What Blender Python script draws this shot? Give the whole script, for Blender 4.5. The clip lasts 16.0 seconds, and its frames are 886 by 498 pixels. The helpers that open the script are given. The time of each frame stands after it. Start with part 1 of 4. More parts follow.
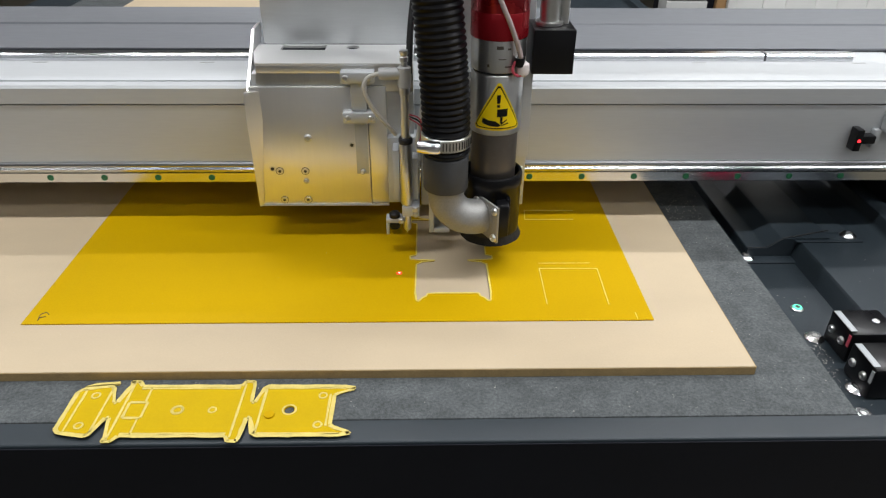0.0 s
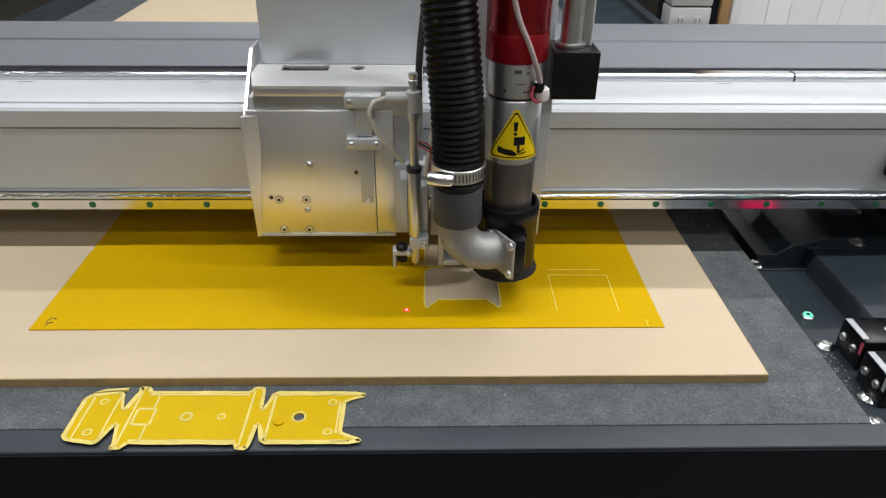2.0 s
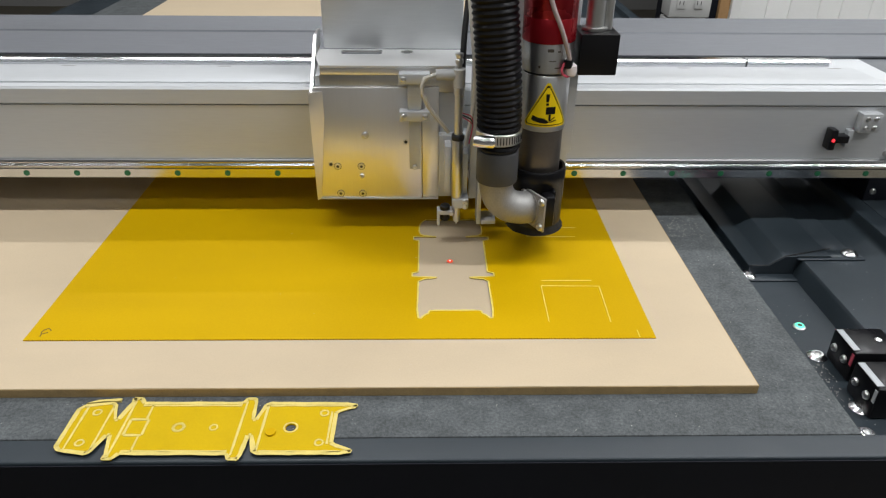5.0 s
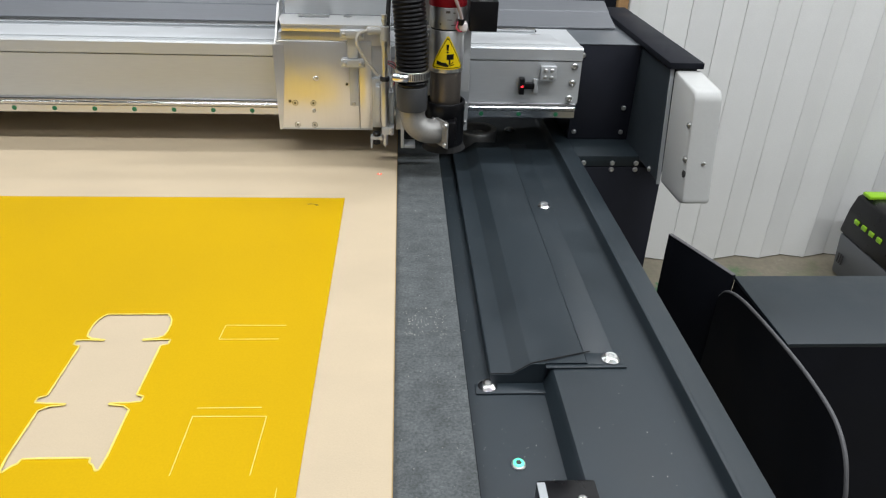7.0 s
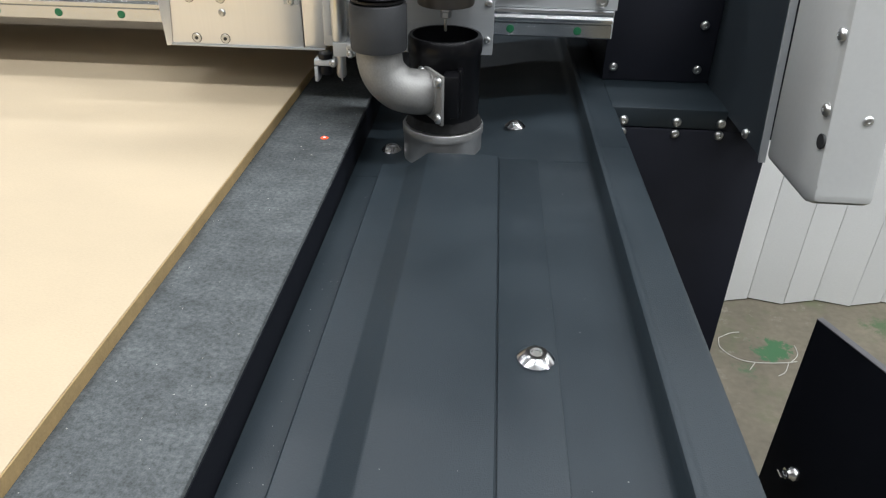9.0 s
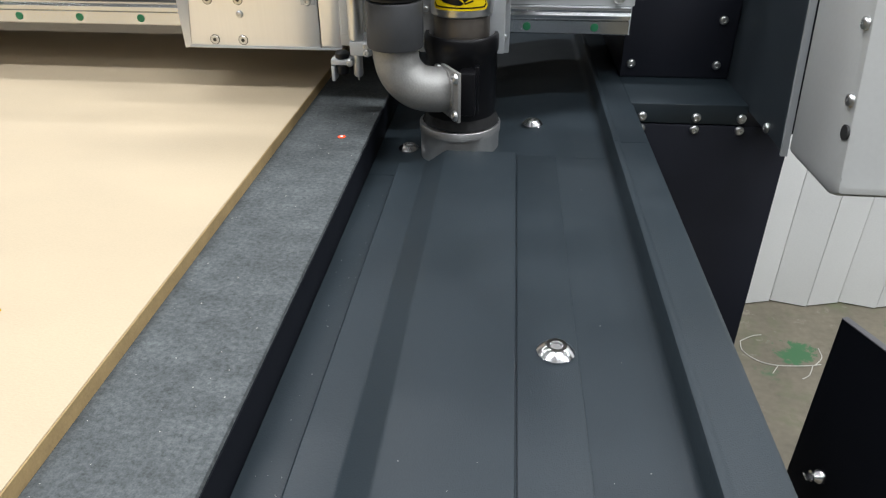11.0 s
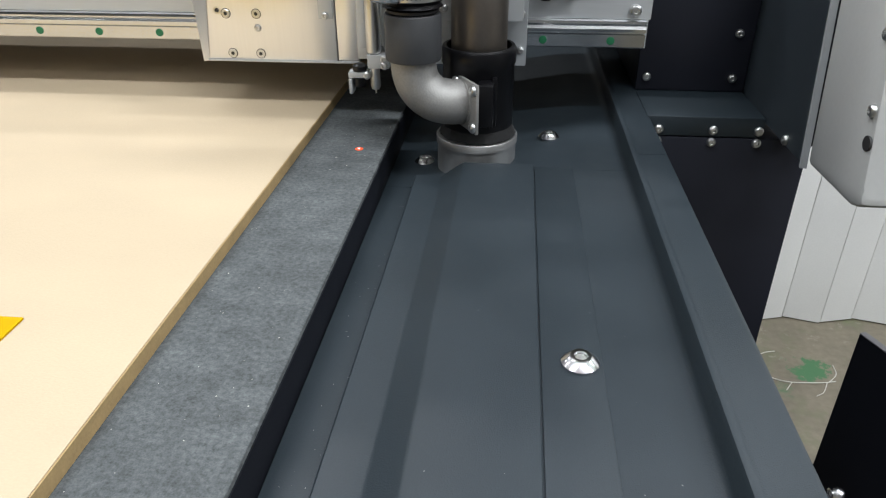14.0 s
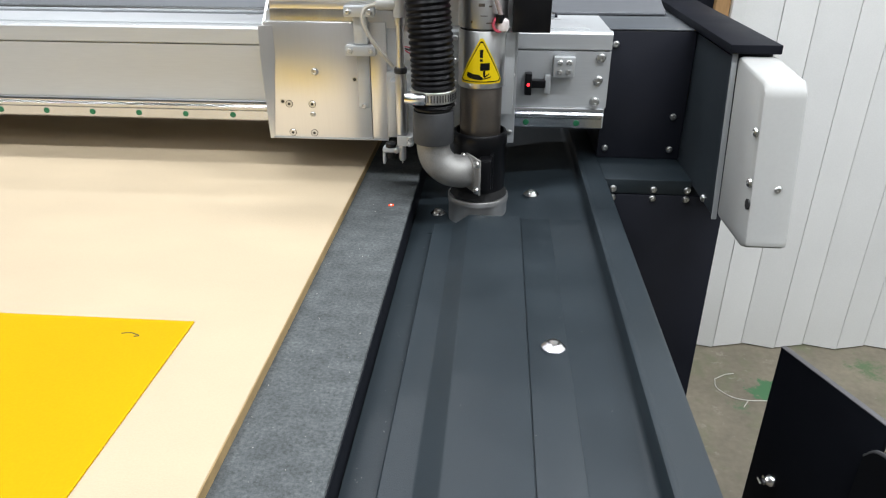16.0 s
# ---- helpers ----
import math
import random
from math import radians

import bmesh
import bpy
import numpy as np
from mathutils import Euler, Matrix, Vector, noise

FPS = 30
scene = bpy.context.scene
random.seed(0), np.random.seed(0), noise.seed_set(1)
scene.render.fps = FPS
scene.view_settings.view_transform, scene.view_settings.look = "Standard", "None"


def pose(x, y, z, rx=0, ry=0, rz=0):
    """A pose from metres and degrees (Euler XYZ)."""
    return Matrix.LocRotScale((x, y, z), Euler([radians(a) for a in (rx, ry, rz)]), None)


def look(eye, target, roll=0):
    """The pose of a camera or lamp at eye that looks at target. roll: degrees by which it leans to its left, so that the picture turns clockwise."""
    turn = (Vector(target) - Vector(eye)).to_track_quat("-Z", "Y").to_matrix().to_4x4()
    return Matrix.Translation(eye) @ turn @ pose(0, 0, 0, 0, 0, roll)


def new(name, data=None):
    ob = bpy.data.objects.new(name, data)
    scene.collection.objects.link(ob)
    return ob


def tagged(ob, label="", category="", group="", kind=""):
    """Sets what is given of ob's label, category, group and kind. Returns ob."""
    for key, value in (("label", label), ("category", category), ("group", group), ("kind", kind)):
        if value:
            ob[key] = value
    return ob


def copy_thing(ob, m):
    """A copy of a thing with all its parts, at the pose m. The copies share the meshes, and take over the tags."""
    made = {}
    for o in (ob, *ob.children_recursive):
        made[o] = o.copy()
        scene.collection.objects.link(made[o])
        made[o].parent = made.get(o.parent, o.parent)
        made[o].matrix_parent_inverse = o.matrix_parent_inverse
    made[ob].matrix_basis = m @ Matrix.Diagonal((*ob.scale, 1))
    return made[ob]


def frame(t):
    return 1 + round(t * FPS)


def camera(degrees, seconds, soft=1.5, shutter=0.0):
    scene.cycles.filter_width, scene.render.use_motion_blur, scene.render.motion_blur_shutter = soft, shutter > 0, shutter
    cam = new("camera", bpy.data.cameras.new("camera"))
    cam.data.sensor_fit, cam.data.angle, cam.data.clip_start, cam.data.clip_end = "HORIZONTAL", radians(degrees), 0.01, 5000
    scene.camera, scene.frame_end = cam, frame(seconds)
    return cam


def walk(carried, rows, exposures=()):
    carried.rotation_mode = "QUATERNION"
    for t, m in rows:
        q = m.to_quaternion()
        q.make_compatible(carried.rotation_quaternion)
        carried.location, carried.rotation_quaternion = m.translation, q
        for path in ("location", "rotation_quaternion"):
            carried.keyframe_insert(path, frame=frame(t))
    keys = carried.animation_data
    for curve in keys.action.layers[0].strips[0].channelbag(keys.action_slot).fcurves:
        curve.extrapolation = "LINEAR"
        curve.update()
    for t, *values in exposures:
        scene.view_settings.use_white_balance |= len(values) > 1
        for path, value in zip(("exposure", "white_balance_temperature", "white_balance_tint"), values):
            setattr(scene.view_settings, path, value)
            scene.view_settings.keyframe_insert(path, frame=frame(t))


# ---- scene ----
cam = camera(64.6, 16.0, soft=1.2)
PATH = [
    (0, (-0.283, -0.459, 0.407), (-0.238, 1.251, -0.629), 0.5),
    (0.5, (-0.286, -0.456, 0.407), (-0.24, 1.255, -0.627), 0.5),
    (1, (-0.291, -0.454, 0.406), (-0.244, 1.259, -0.624), 0.5),
    (1.5, (-0.294, -0.454, 0.406), (-0.252, 1.262, -0.621), 0.5),
    (2, (-0.291, -0.456, 0.406), (-0.249, 1.263, -0.617), 0.6),
    (2.5, (-0.29, -0.458, 0.407), (-0.249, 1.263, -0.61), 0.6),
    (3, (-0.289, -0.459, 0.408), (-0.247, 1.266, -0.604), 0.6),
    (5.5, (-0.279, -0.459, 0.411), (-0.238, 1.276, -0.584), 0.6),
    (6, (-0.242, -0.432, 0.419), (-0.182, 1.307, -0.567), 0.7),
    (6.5, (-0.107, -0.377, 0.427), (-0.012, 1.367, -0.547), 1.3),
    (7, (0.007, -0.292, 0.424), (0.126, 1.446, -0.56), 2.0),
    (7.3, (0.030, -0.191, 0.406), (0.149, 1.545, -0.579), 2.3),
    (7.5, (0.041, -0.104, 0.393), (0.152, 1.641, -0.579), 2.2),
    (8, (0.115, 0.099, 0.373), (0.182, 1.831, -0.626), 2.6),
    (8.5, (0.171, 0.251, 0.299), (0.122, 1.971, -0.72), 1.8),
    (9, (0.177, 0.317, 0.224), (0.073, 2.018, -0.822), 1.2),
    (11.5, (0.177, 0.315, 0.216), (0.02, 2.03, -0.801), -0.1),
    (12, (0.172, 0.316, 0.215), (0.016, 2.039, -0.787), -0.2),
    (12.5, (0.173, 0.317, 0.216), (0.008, 2.041, -0.785), -0.2),
    (13, (0.17, 0.32, 0.214), (0.004, 2.046, -0.784), -0.2),
    (13.5, (0.172, 0.316, 0.212), (-0.006, 2.045, -0.778), -0.4),
    (14, (0.169, 0.314, 0.213), (-0.008, 2.043, -0.777), -0.3),
    (14.5, (0.17, 0.31, 0.212), (-0.011, 2.04, -0.775), -0.2),
    (15, (0.169, 0.308, 0.214), (-0.009, 2.04, -0.77), -0.2),
    (15.5, (0.174, 0.258, 0.248), (0.002, 2.014, -0.695), -0.1),
    (16, (0.156, 0.135, 0.304), (0.024, 1.919, -0.591), 0.2),
]
walk(cam, [(t, look(eye, target, roll)) for t, eye, target, roll in PATH],
     exposures=[(0, -0.60, 6500, 10), (3, -0.54, 6500, 10), (5.5, -0.74, 6500, 10), (6.5, -0.76, 6450, 9), (7, -0.65, 6350, 9), (8, -0.55, 6350, 9), (8.5, -0.52, 6300, 9), (9, -0.41, 6300, 9), (15, -0.33, 6300, 9), (16, -0.29, 6300, 9)])

# ---- light ----
world = bpy.data.worlds.new("world")
scene.world = world
world.use_nodes = True
world.node_tree.nodes["Background"].inputs[0].default_value = (0.75, 0.85, 1.0, 1)
world.node_tree.nodes["Background"].inputs[1].default_value = 0.25
scene.view_settings.exposure = 0.0
FLOOR_Z = -0.85
CEIL_Z = 2.25


def tube_light(name, x, y, length, width, watts, colour=(0.965, 0.975, 1.0)):
    lamp = bpy.data.lights.new(name, "AREA")
    lamp.shape, lamp.size, lamp.size_y, lamp.energy, lamp.color = "RECTANGLE", length, width, watts, colour
    ob = new(name, lamp)
    ob.location = (x, y, CEIL_Z - 0.09)
    return ob


for lx, share in ((-2.6, 0.3), (-0.9, 0.88), (0.8, 1.18), (2.5, 1.2)):
    for ly, watts in ((-2.8, 10), (-1.45, 14), (-0.1, 37), (1.25, 31), (2.6, 28)):
        if ly < 1.5 or lx < 0.5:
            tube_light("ceiling_tube", lx + 0.1, ly, 1.2, 0.05, watts * share)


# ---- materials ----
def material(name, colour, rough=0.5, metal=0.0, var=0.12, scale=30.0, bump=0.0, bump_scale=300.0, coat=0.0, stretch=(1, 1, 1), rough_var=0.1, emit=None, strength=0.0, spec=0.5):
    m = bpy.data.materials.new(name)
    m.use_nodes = True
    nt = m.node_tree
    b = nt.nodes["Principled BSDF"]
    b.inputs["Metallic"].default_value = metal
    b.inputs["Coat Weight"].default_value = coat
    b.inputs["Specular IOR Level"].default_value = spec
    co = nt.nodes.new("ShaderNodeTexCoord")
    mp = nt.nodes.new("ShaderNodeMapping")
    mp.inputs["Scale"].default_value = stretch
    nt.links.new(co.outputs["Object"], mp.inputs[0])
    n1 = nt.nodes.new("ShaderNodeTexNoise")
    n1.inputs["Scale"].default_value, n1.inputs["Detail"].default_value = scale, 4
    n2 = nt.nodes.new("ShaderNodeTexNoise")
    n2.inputs["Scale"].default_value, n2.inputs["Detail"].default_value = bump_scale, 3
    for n in (n1, n2):
        nt.links.new(mp.outputs[0], n.inputs["Vector"])
    mix = nt.nodes.new("ShaderNodeMix")
    mix.data_type = "FLOAT"
    mix.inputs[0].default_value = 0.4
    nt.links.new(n1.outputs["Fac"], mix.inputs[2])
    nt.links.new(n2.outputs["Fac"], mix.inputs[3])
    ramp = nt.nodes.new("ShaderNodeValToRGB")
    ramp.color_ramp.elements[0].position, ramp.color_ramp.elements[1].position = 0.3, 0.7
    lo = [c * (1 - var) for c in colour] + [1]
    hi = [min(1, c * (1 + var)) for c in colour] + [1]
    ramp.color_ramp.elements[0].color, ramp.color_ramp.elements[1].color = lo, hi
    nt.links.new(mix.outputs[0], ramp.inputs[0])
    nt.links.new(ramp.outputs[0], b.inputs["Base Color"])
    rr = nt.nodes.new("ShaderNodeMapRange")
    rr.inputs[1].default_value, rr.inputs[2].default_value = 0.3, 0.7
    rr.inputs[3].default_value, rr.inputs[4].default_value = max(0.02, rough * (1 - rough_var)), min(1, rough * (1 + rough_var))
    nt.links.new(n1.outputs["Fac"], rr.inputs[0])
    nt.links.new(rr.outputs[0], b.inputs["Roughness"])
    if bump:
        bp = nt.nodes.new("ShaderNodeBump")
        bp.inputs["Strength"].default_value, bp.inputs["Distance"].default_value = bump, 0.0006
        nt.links.new(n2.outputs["Fac"], bp.inputs["Height"])
        nt.links.new(bp.outputs[0], b.inputs["Normal"])
    if emit:
        b.inputs["Emission Color"].default_value = (*emit, 1)
        b.inputs["Emission Strength"].default_value = strength
    return m


M = {
    "mdf": material("mdf", (0.490, 0.396, 0.268), 0.75, var=0.07, scale=22, bump=0.25, bump_scale=1200, stretch=(0.5, 1, 1)),
    "mdf_edge": material("mdf_edge", (0.35, 0.245, 0.11), 0.85, var=0.2, scale=90, bump=0.4, bump_scale=700),
    "sheet": material("sheet", (0.510, 0.315, 0.0008), 0.55, var=0.07, scale=4, bump=0.03, bump_scale=500, spec=0.06),
    "cut_edge": material("cut_edge", (0.74, 0.60, 0.13), 0.7, var=0.15, scale=120, bump=0.4, bump_scale=900),
    "blank": material("blank_sheet", (0.50, 0.335, 0.004), 0.5, var=0.06, scale=30, bump=0.05, bump_scale=500, spec=0.06),
    "blank_edge": material("blank_edge", (0.62, 0.50, 0.15), 0.75, var=0.15, scale=150, bump=0.4, bump_scale=900, spec=0.15),
    "steel_dark": material("steel_dark", (0.0172, 0.0252, 0.0312), 0.45, var=0.16, scale=14, bump=0.25, bump_scale=1300, spec=0.42, rough_var=0.16),
    "panel_black": material("panel_black", (0.0108, 0.0120, 0.0162), 0.5, var=0.15, scale=15, bump=0.08, bump_scale=1500, spec=0.07),
    "alu": material("alu", (0.555, 0.575, 0.585), 0.46, 0.42, var=0.06, scale=12, bump=0.05, bump_scale=500, stretch=(0.08, 1, 1), rough_var=0.2),
    "plate": material("plate", (0.86, 0.85, 0.83), 0.30, 0.85, var=0.025, scale=20, bump=0.02, bump_scale=700, stretch=(1, 1, 0.04)),
    "chrome": material("chrome", (0.86, 0.86, 0.87), 0.16, 1.0, var=0.03),
    "steel": material("steel", (0.70, 0.70, 0.69), 0.33, 1.0, var=0.06, scale=60, bump=0.04, bump_scale=500, stretch=(1, 1, 0.1)),
    "cast": material("cast", (0.34, 0.335, 0.32), 0.58, 0.7, var=0.15, scale=70, bump=0.3, bump_scale=600),
    "bronze": material("bronze", (0.17, 0.15, 0.13), 0.38, 0.8, var=0.08, scale=40),
    "red": material("red", (0.27, 0.006, 0.012), 0.28, 0.6, var=0.06),
    "rubber": material("rubber", (0.014, 0.014, 0.015), 0.5, var=0.1, scale=80),
    "hose": material("hose", (0.004, 0.004, 0.005), 0.3, var=0.1, scale=80, spec=0.1),
    "cuff": material("cuff", (0.045, 0.047, 0.05), 0.55, var=0.1, scale=80),
    "bristle": material("bristle", (0.006, 0.006, 0.006), 0.8, var=0.3, scale=400),
    "yellow": material("yellow_label", (0.85, 0.62, 0.0), 0.35, var=0.02),
    "black": material("black_plastic", (0.005, 0.005, 0.006), 0.3, var=0.1, spec=0.3),
    "white": material("white_plastic", (0.47, 0.475, 0.46), 0.4, var=0.04, scale=10),
    "grey_plastic": material("grey_plastic", (0.36, 0.38, 0.39), 0.45, var=0.05),
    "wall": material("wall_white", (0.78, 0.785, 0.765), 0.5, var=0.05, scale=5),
    # unseen walls and ceiling, kept dark to hold down bounce light and reflections
    "wall_unseen": material("wall_unseen", (0.36, 0.36, 0.35), 0.7, var=0.1, scale=2),
    "ceiling": material("ceiling_dimmed", (0.28, 0.28, 0.28), 0.8, var=0.08, scale=3),
    "wood": material("wood_trim", (0.42, 0.25, 0.11), 0.6, var=0.2, scale=20, stretch=(1, 1, 0.1)),
    "clear": material("clear_tube", (0.58, 0.56, 0.50), 0.15, var=0.05, coat=0.5),
    "green_cap": material("green_cap", (0.02, 0.16, 0.07), 0.4, var=0.1),
    "green_glow": material("green_glow", (0.1, 0.5, 0.35), 0.3, emit=(0.15, 1.0, 0.6), strength=1.2),
    "red_glow": material("red_glow", (0.6, 0.02, 0.02), 0.3, emit=(1.0, 0.02, 0.03), strength=5.0),
    "laser_core": material("laser_core", (0.9, 0.2, 0.3), 0.3, emit=(1.0, 0.45, 0.45), strength=3.5),
    "laser_ring": material("laser_ring", (0.8, 0.1, 0.02), 0.4, emit=(1.0, 0.05, 0.02), strength=0.7),
    "lime": material("lime", (0.28, 0.55, 0.02), 0.4, var=0.05),
    "socket": material("socket_hole", (0.03, 0.03, 0.03), 0.6),
    "rail": material("rail", (0.66, 0.67, 0.68), 0.17, 1.0, var=0.05, scale=30, stretch=(0.05, 1, 1)),
    "housing_top": material("housing_top", (0.10, 0.11, 0.12), 0.35, var=0.1, scale=20),
    "dust": material("dust", (0.55, 0.53, 0.48), 0.9, var=0.2, scale=200),
    "seam": material("seam_shade", (0.10, 0.10, 0.10), 0.8),
    "cover_grey": material("cover_grey", (0.135, 0.143, 0.155), 0.5, 0.3, var=0.12, scale=9, bump=0.04, bump_scale=500, stretch=(0.08, 1, 1)),
    # panel black with the stronger light on the gantry end put into its colour
    "housing": material("housing_black_lit", (0.0160, 0.0175, 0.0250), 0.42, var=0.15, scale=15, bump=0.08, bump_scale=1500, spec=0.3),
    "gauge": material("gauge_steel", (0.60, 0.60, 0.59), 0.36, 0.88, var=0.08, scale=60, stretch=(1, 1, 0.2)),
    "alu_bright": material("alu_bright", (0.78, 0.78, 0.77), 0.34, 0.55, var=0.04, scale=14, bump=0.04, bump_scale=600, stretch=(0.1, 1, 1)),
    # same dark paint as the tray, lightened to carry the side plate's sheen
    "steel_dark_sheen": material("steel_dark_sheen", (0.030, 0.038, 0.045), 0.4, var=0.12, scale=14, bump=0.12, bump_scale=1300, spec=0.45),
    "edge_grey": material("edge_grey", (0.10, 0.10, 0.105), 0.6, var=0.15, scale=60),
    "coolant": material("coolant_hose", (0.42, 0.34, 0.33), 0.2, var=0.1, scale=90, coat=0.4),
    "beam_red": material("beam_window", (0.4, 0.01, 0.05), 0.3, emit=(1.0, 0.015, 0.13), strength=1.6),
    "pink": material("pink_wrap", (0.55, 0.08, 0.12), 0.3, var=0.4, scale=90),
    "smoke": material("tape", (0.72, 0.66, 0.64), 0.25, var=0.1, scale=60),
}


def felt_material():
    """Dusty needle felt: fibre grain, worn patches and faint drag streaks."""
    m = material("felt", (0.092, 0.100, 0.102), 0.95, var=0.45, scale=380, bump=0.9, bump_scale=1100, spec=0.12)
    nt = m.node_tree
    b = nt.nodes["Principled BSDF"]
    grain = b.inputs["Base Color"].links[0].from_node
    co = nt.nodes.new("ShaderNodeTexCoord")
    fac = None
    for scale, detail, stretch, amount in ((38, 9, (1, 1, 1), 0.55), (60, 6, (0.3, 1, 1), 0.25)):
        mp = nt.nodes.new("ShaderNodeMapping")
        mp.inputs["Scale"].default_value = stretch
        n = nt.nodes.new("ShaderNodeTexNoise")
        n.inputs["Scale"].default_value, n.inputs["Detail"].default_value, n.inputs["Roughness"].default_value = scale, detail, 0.72
        r = nt.nodes.new("ShaderNodeMapRange")
        r.inputs[1].default_value, r.inputs[2].default_value = 0.3, 0.7
        r.inputs[3].default_value, r.inputs[4].default_value = 1 - amount / 2, 1 + amount / 2
        nt.links.new(co.outputs["Object"], mp.inputs[0])
        nt.links.new(mp.outputs[0], n.inputs["Vector"])
        nt.links.new(n.outputs["Fac"], r.inputs[0])
        if fac is None:
            fac = r.outputs[0]
        else:
            mul = nt.nodes.new("ShaderNodeMath")
            mul.operation = "MULTIPLY"
            nt.links.new(fac, mul.inputs[0])
            nt.links.new(r.outputs[0], mul.inputs[1])
            fac = mul.outputs[0]
    vm = nt.nodes.new("ShaderNodeVectorMath")
    vm.operation = "SCALE"
    nt.links.new(grain.outputs[0], vm.inputs[0])
    nt.links.new(fac, vm.inputs["Scale"])
    nt.links.new(vm.outputs[0], b.inputs["Base Color"])
    return m


M["felt"] = felt_material()


# ---- building helpers ----
def bm_box(bm, x0, x1, y0, y1, z0, z1, bevel=0.0, seg=2):
    tmp = bmesh.new()
    bmesh.ops.create_cube(tmp, size=1)
    for v in tmp.verts:
        v.co = Vector(((x0 + x1) / 2 + v.co.x * (x1 - x0), (y0 + y1) / 2 + v.co.y * (y1 - y0), (z0 + z1) / 2 + v.co.z * (z1 - z0)))
    if bevel:
        bmesh.ops.bevel(tmp, geom=tmp.edges[:], offset=bevel, segments=seg, affect="EDGES", profile=0.5)
    join(bm, tmp)
    return bm


def join(bm, tmp, m=None):
    me = bpy.data.meshes.new("tmp")
    tmp.to_mesh(me)
    tmp.free()
    if m is not None:
        me.transform(m)
    bm.from_mesh(me)
    bpy.data.meshes.remove(me)


def bm_turn(bm, profile, centre=(0, 0, 0), axis="z", seg=40, cap=True):
    """Turned body: profile of (radius, height) along an axis."""
    tmp = bmesh.new()
    rings = []
    for r, h in profile:
        ring = []
        for i in range(seg):
            a = 2 * math.pi * i / seg
            c, s = math.cos(a) * r, math.sin(a) * r
            p = {"z": (c, s, h), "y": (s, h, c), "x": (h, c, s)}[axis]
            ring.append(tmp.verts.new(Vector(p) + Vector(centre)))
        rings.append(ring)
    for a, b in zip(rings, rings[1:]):
        for i in range(seg):
            tmp.faces.new((a[i], a[(i + 1) % seg], b[(i + 1) % seg], b[i]))
    if cap:
        tmp.faces.new(rings[0][::-1])
        tmp.faces.new(rings[-1])
    bmesh.ops.recalc_face_normals(tmp, faces=tmp.faces[:])
    join(bm, tmp)
    return bm


def bm_prism(bm, poly, a, b, plane="yz", bevel=0.0):
    """Polygon in a plane, pushed along the third axis from a to b."""
    tmp = bmesh.new()
    place = {"yz": lambda u, v, w: (w, u, v), "xz": lambda u, v, w: (u, w, v), "xy": lambda u, v, w: (u, v, w)}[plane]
    lo = [tmp.verts.new(place(u, v, a)) for u, v in poly]
    hi = [tmp.verts.new(place(u, v, b)) for u, v in poly]
    tmp.faces.new(lo), tmp.faces.new(hi)
    n = len(poly)
    for i in range(n):
        tmp.faces.new((lo[i], lo[(i + 1) % n], hi[(i + 1) % n], hi[i]))
    bmesh.ops.recalc_face_normals(tmp, faces=tmp.faces[:])
    if bevel:
        bmesh.ops.bevel(tmp, geom=tmp.edges[:], offset=bevel, segments=2, affect="EDGES", profile=0.5)
    join(bm, tmp)
    return bm


def bm_tube(bm, points, radius, seg=14, cap=True):
    """Tube along points; radius is a number or a function of the step."""
    tmp = bmesh.new()
    pts = [Vector(p) for p in points]
    up = Vector((0.13, 0.21, 1)).normalized()
    rings = []
    for i, p in enumerate(pts):
        d = (pts[min(i + 1, len(pts) - 1)] - pts[max(i - 1, 0)]).normalized()
        if abs(d.dot(up)) > 0.97:
            up = Vector((0, 1, 0.1)).normalized()
        u = d.cross(up).normalized()
        w = u.cross(d)
        up = w
        r = radius(i) if callable(radius) else radius
        rings.append([tmp.verts.new(p + (u * math.cos(2 * math.pi * k / seg) + w * math.sin(2 * math.pi * k / seg)) * r) for k in range(seg)])
    for a, b in zip(rings, rings[1:]):
        for i in range(seg):
            tmp.faces.new((a[i], a[(i + 1) % seg], b[(i + 1) % seg], b[i]))
    if cap:
        tmp.faces.new(rings[0][::-1]), tmp.faces.new(rings[-1])
    bmesh.ops.recalc_face_normals(tmp, faces=tmp.faces[:])
    join(bm, tmp)
    return bm


def curve_points(ctrl, steps=12):
    """Smooth run of points through the given ones."""
    c = [Vector(p) for p in ctrl]
    c = [c[0] * 2 - c[1]] + c + [c[-1] * 2 - c[-2]]
    out = []
    for i in range(1, len(c) - 2):
        for k in range(steps):
            t = k / steps
            out.append(0.5 * (2 * c[i] + (c[i + 1] - c[i - 1]) * t + (2 * c[i - 1] - 5 * c[i] + 4 * c[i + 1] - c[i + 2]) * t * t
                              + (3 * c[i] - c[i - 1] - 3 * c[i + 1] + c[i + 2]) * t ** 3))
    out.append(c[-2])
    return out


def mesh_of(bm, mat, smooth=40):
    me = bpy.data.meshes.new("mesh")
    for f in bm.faces:
        f.smooth = True
    for e in bm.edges:
        if len(e.link_faces) == 2 and e.calc_face_angle(0) > radians(smooth):
            e.smooth = False
    bm.to_mesh(me)
    bm.free()
    me.materials.append(mat)
    return me


def part(name, bm, mat, parent=None, label="", at=None, smooth=40):
    ob = new(name, mesh_of(bm, M[mat], smooth) if isinstance(bm, bmesh.types.BMesh) else bm)
    if parent is not None:
        ob.parent = parent
    if at is not None:
        ob.location = at
    if label:
        ob["label"] = label
    return ob


def thing(name, label, category, group="", kind="", at=(0, 0, 0)):
    ob = new(name)
    ob.empty_display_size = 0.02
    ob.location = at
    return tagged(ob, label, category, group, kind)


def box(*a, bevel=0.0):
    return bm_box(bmesh.new(), *a, bevel=bevel)


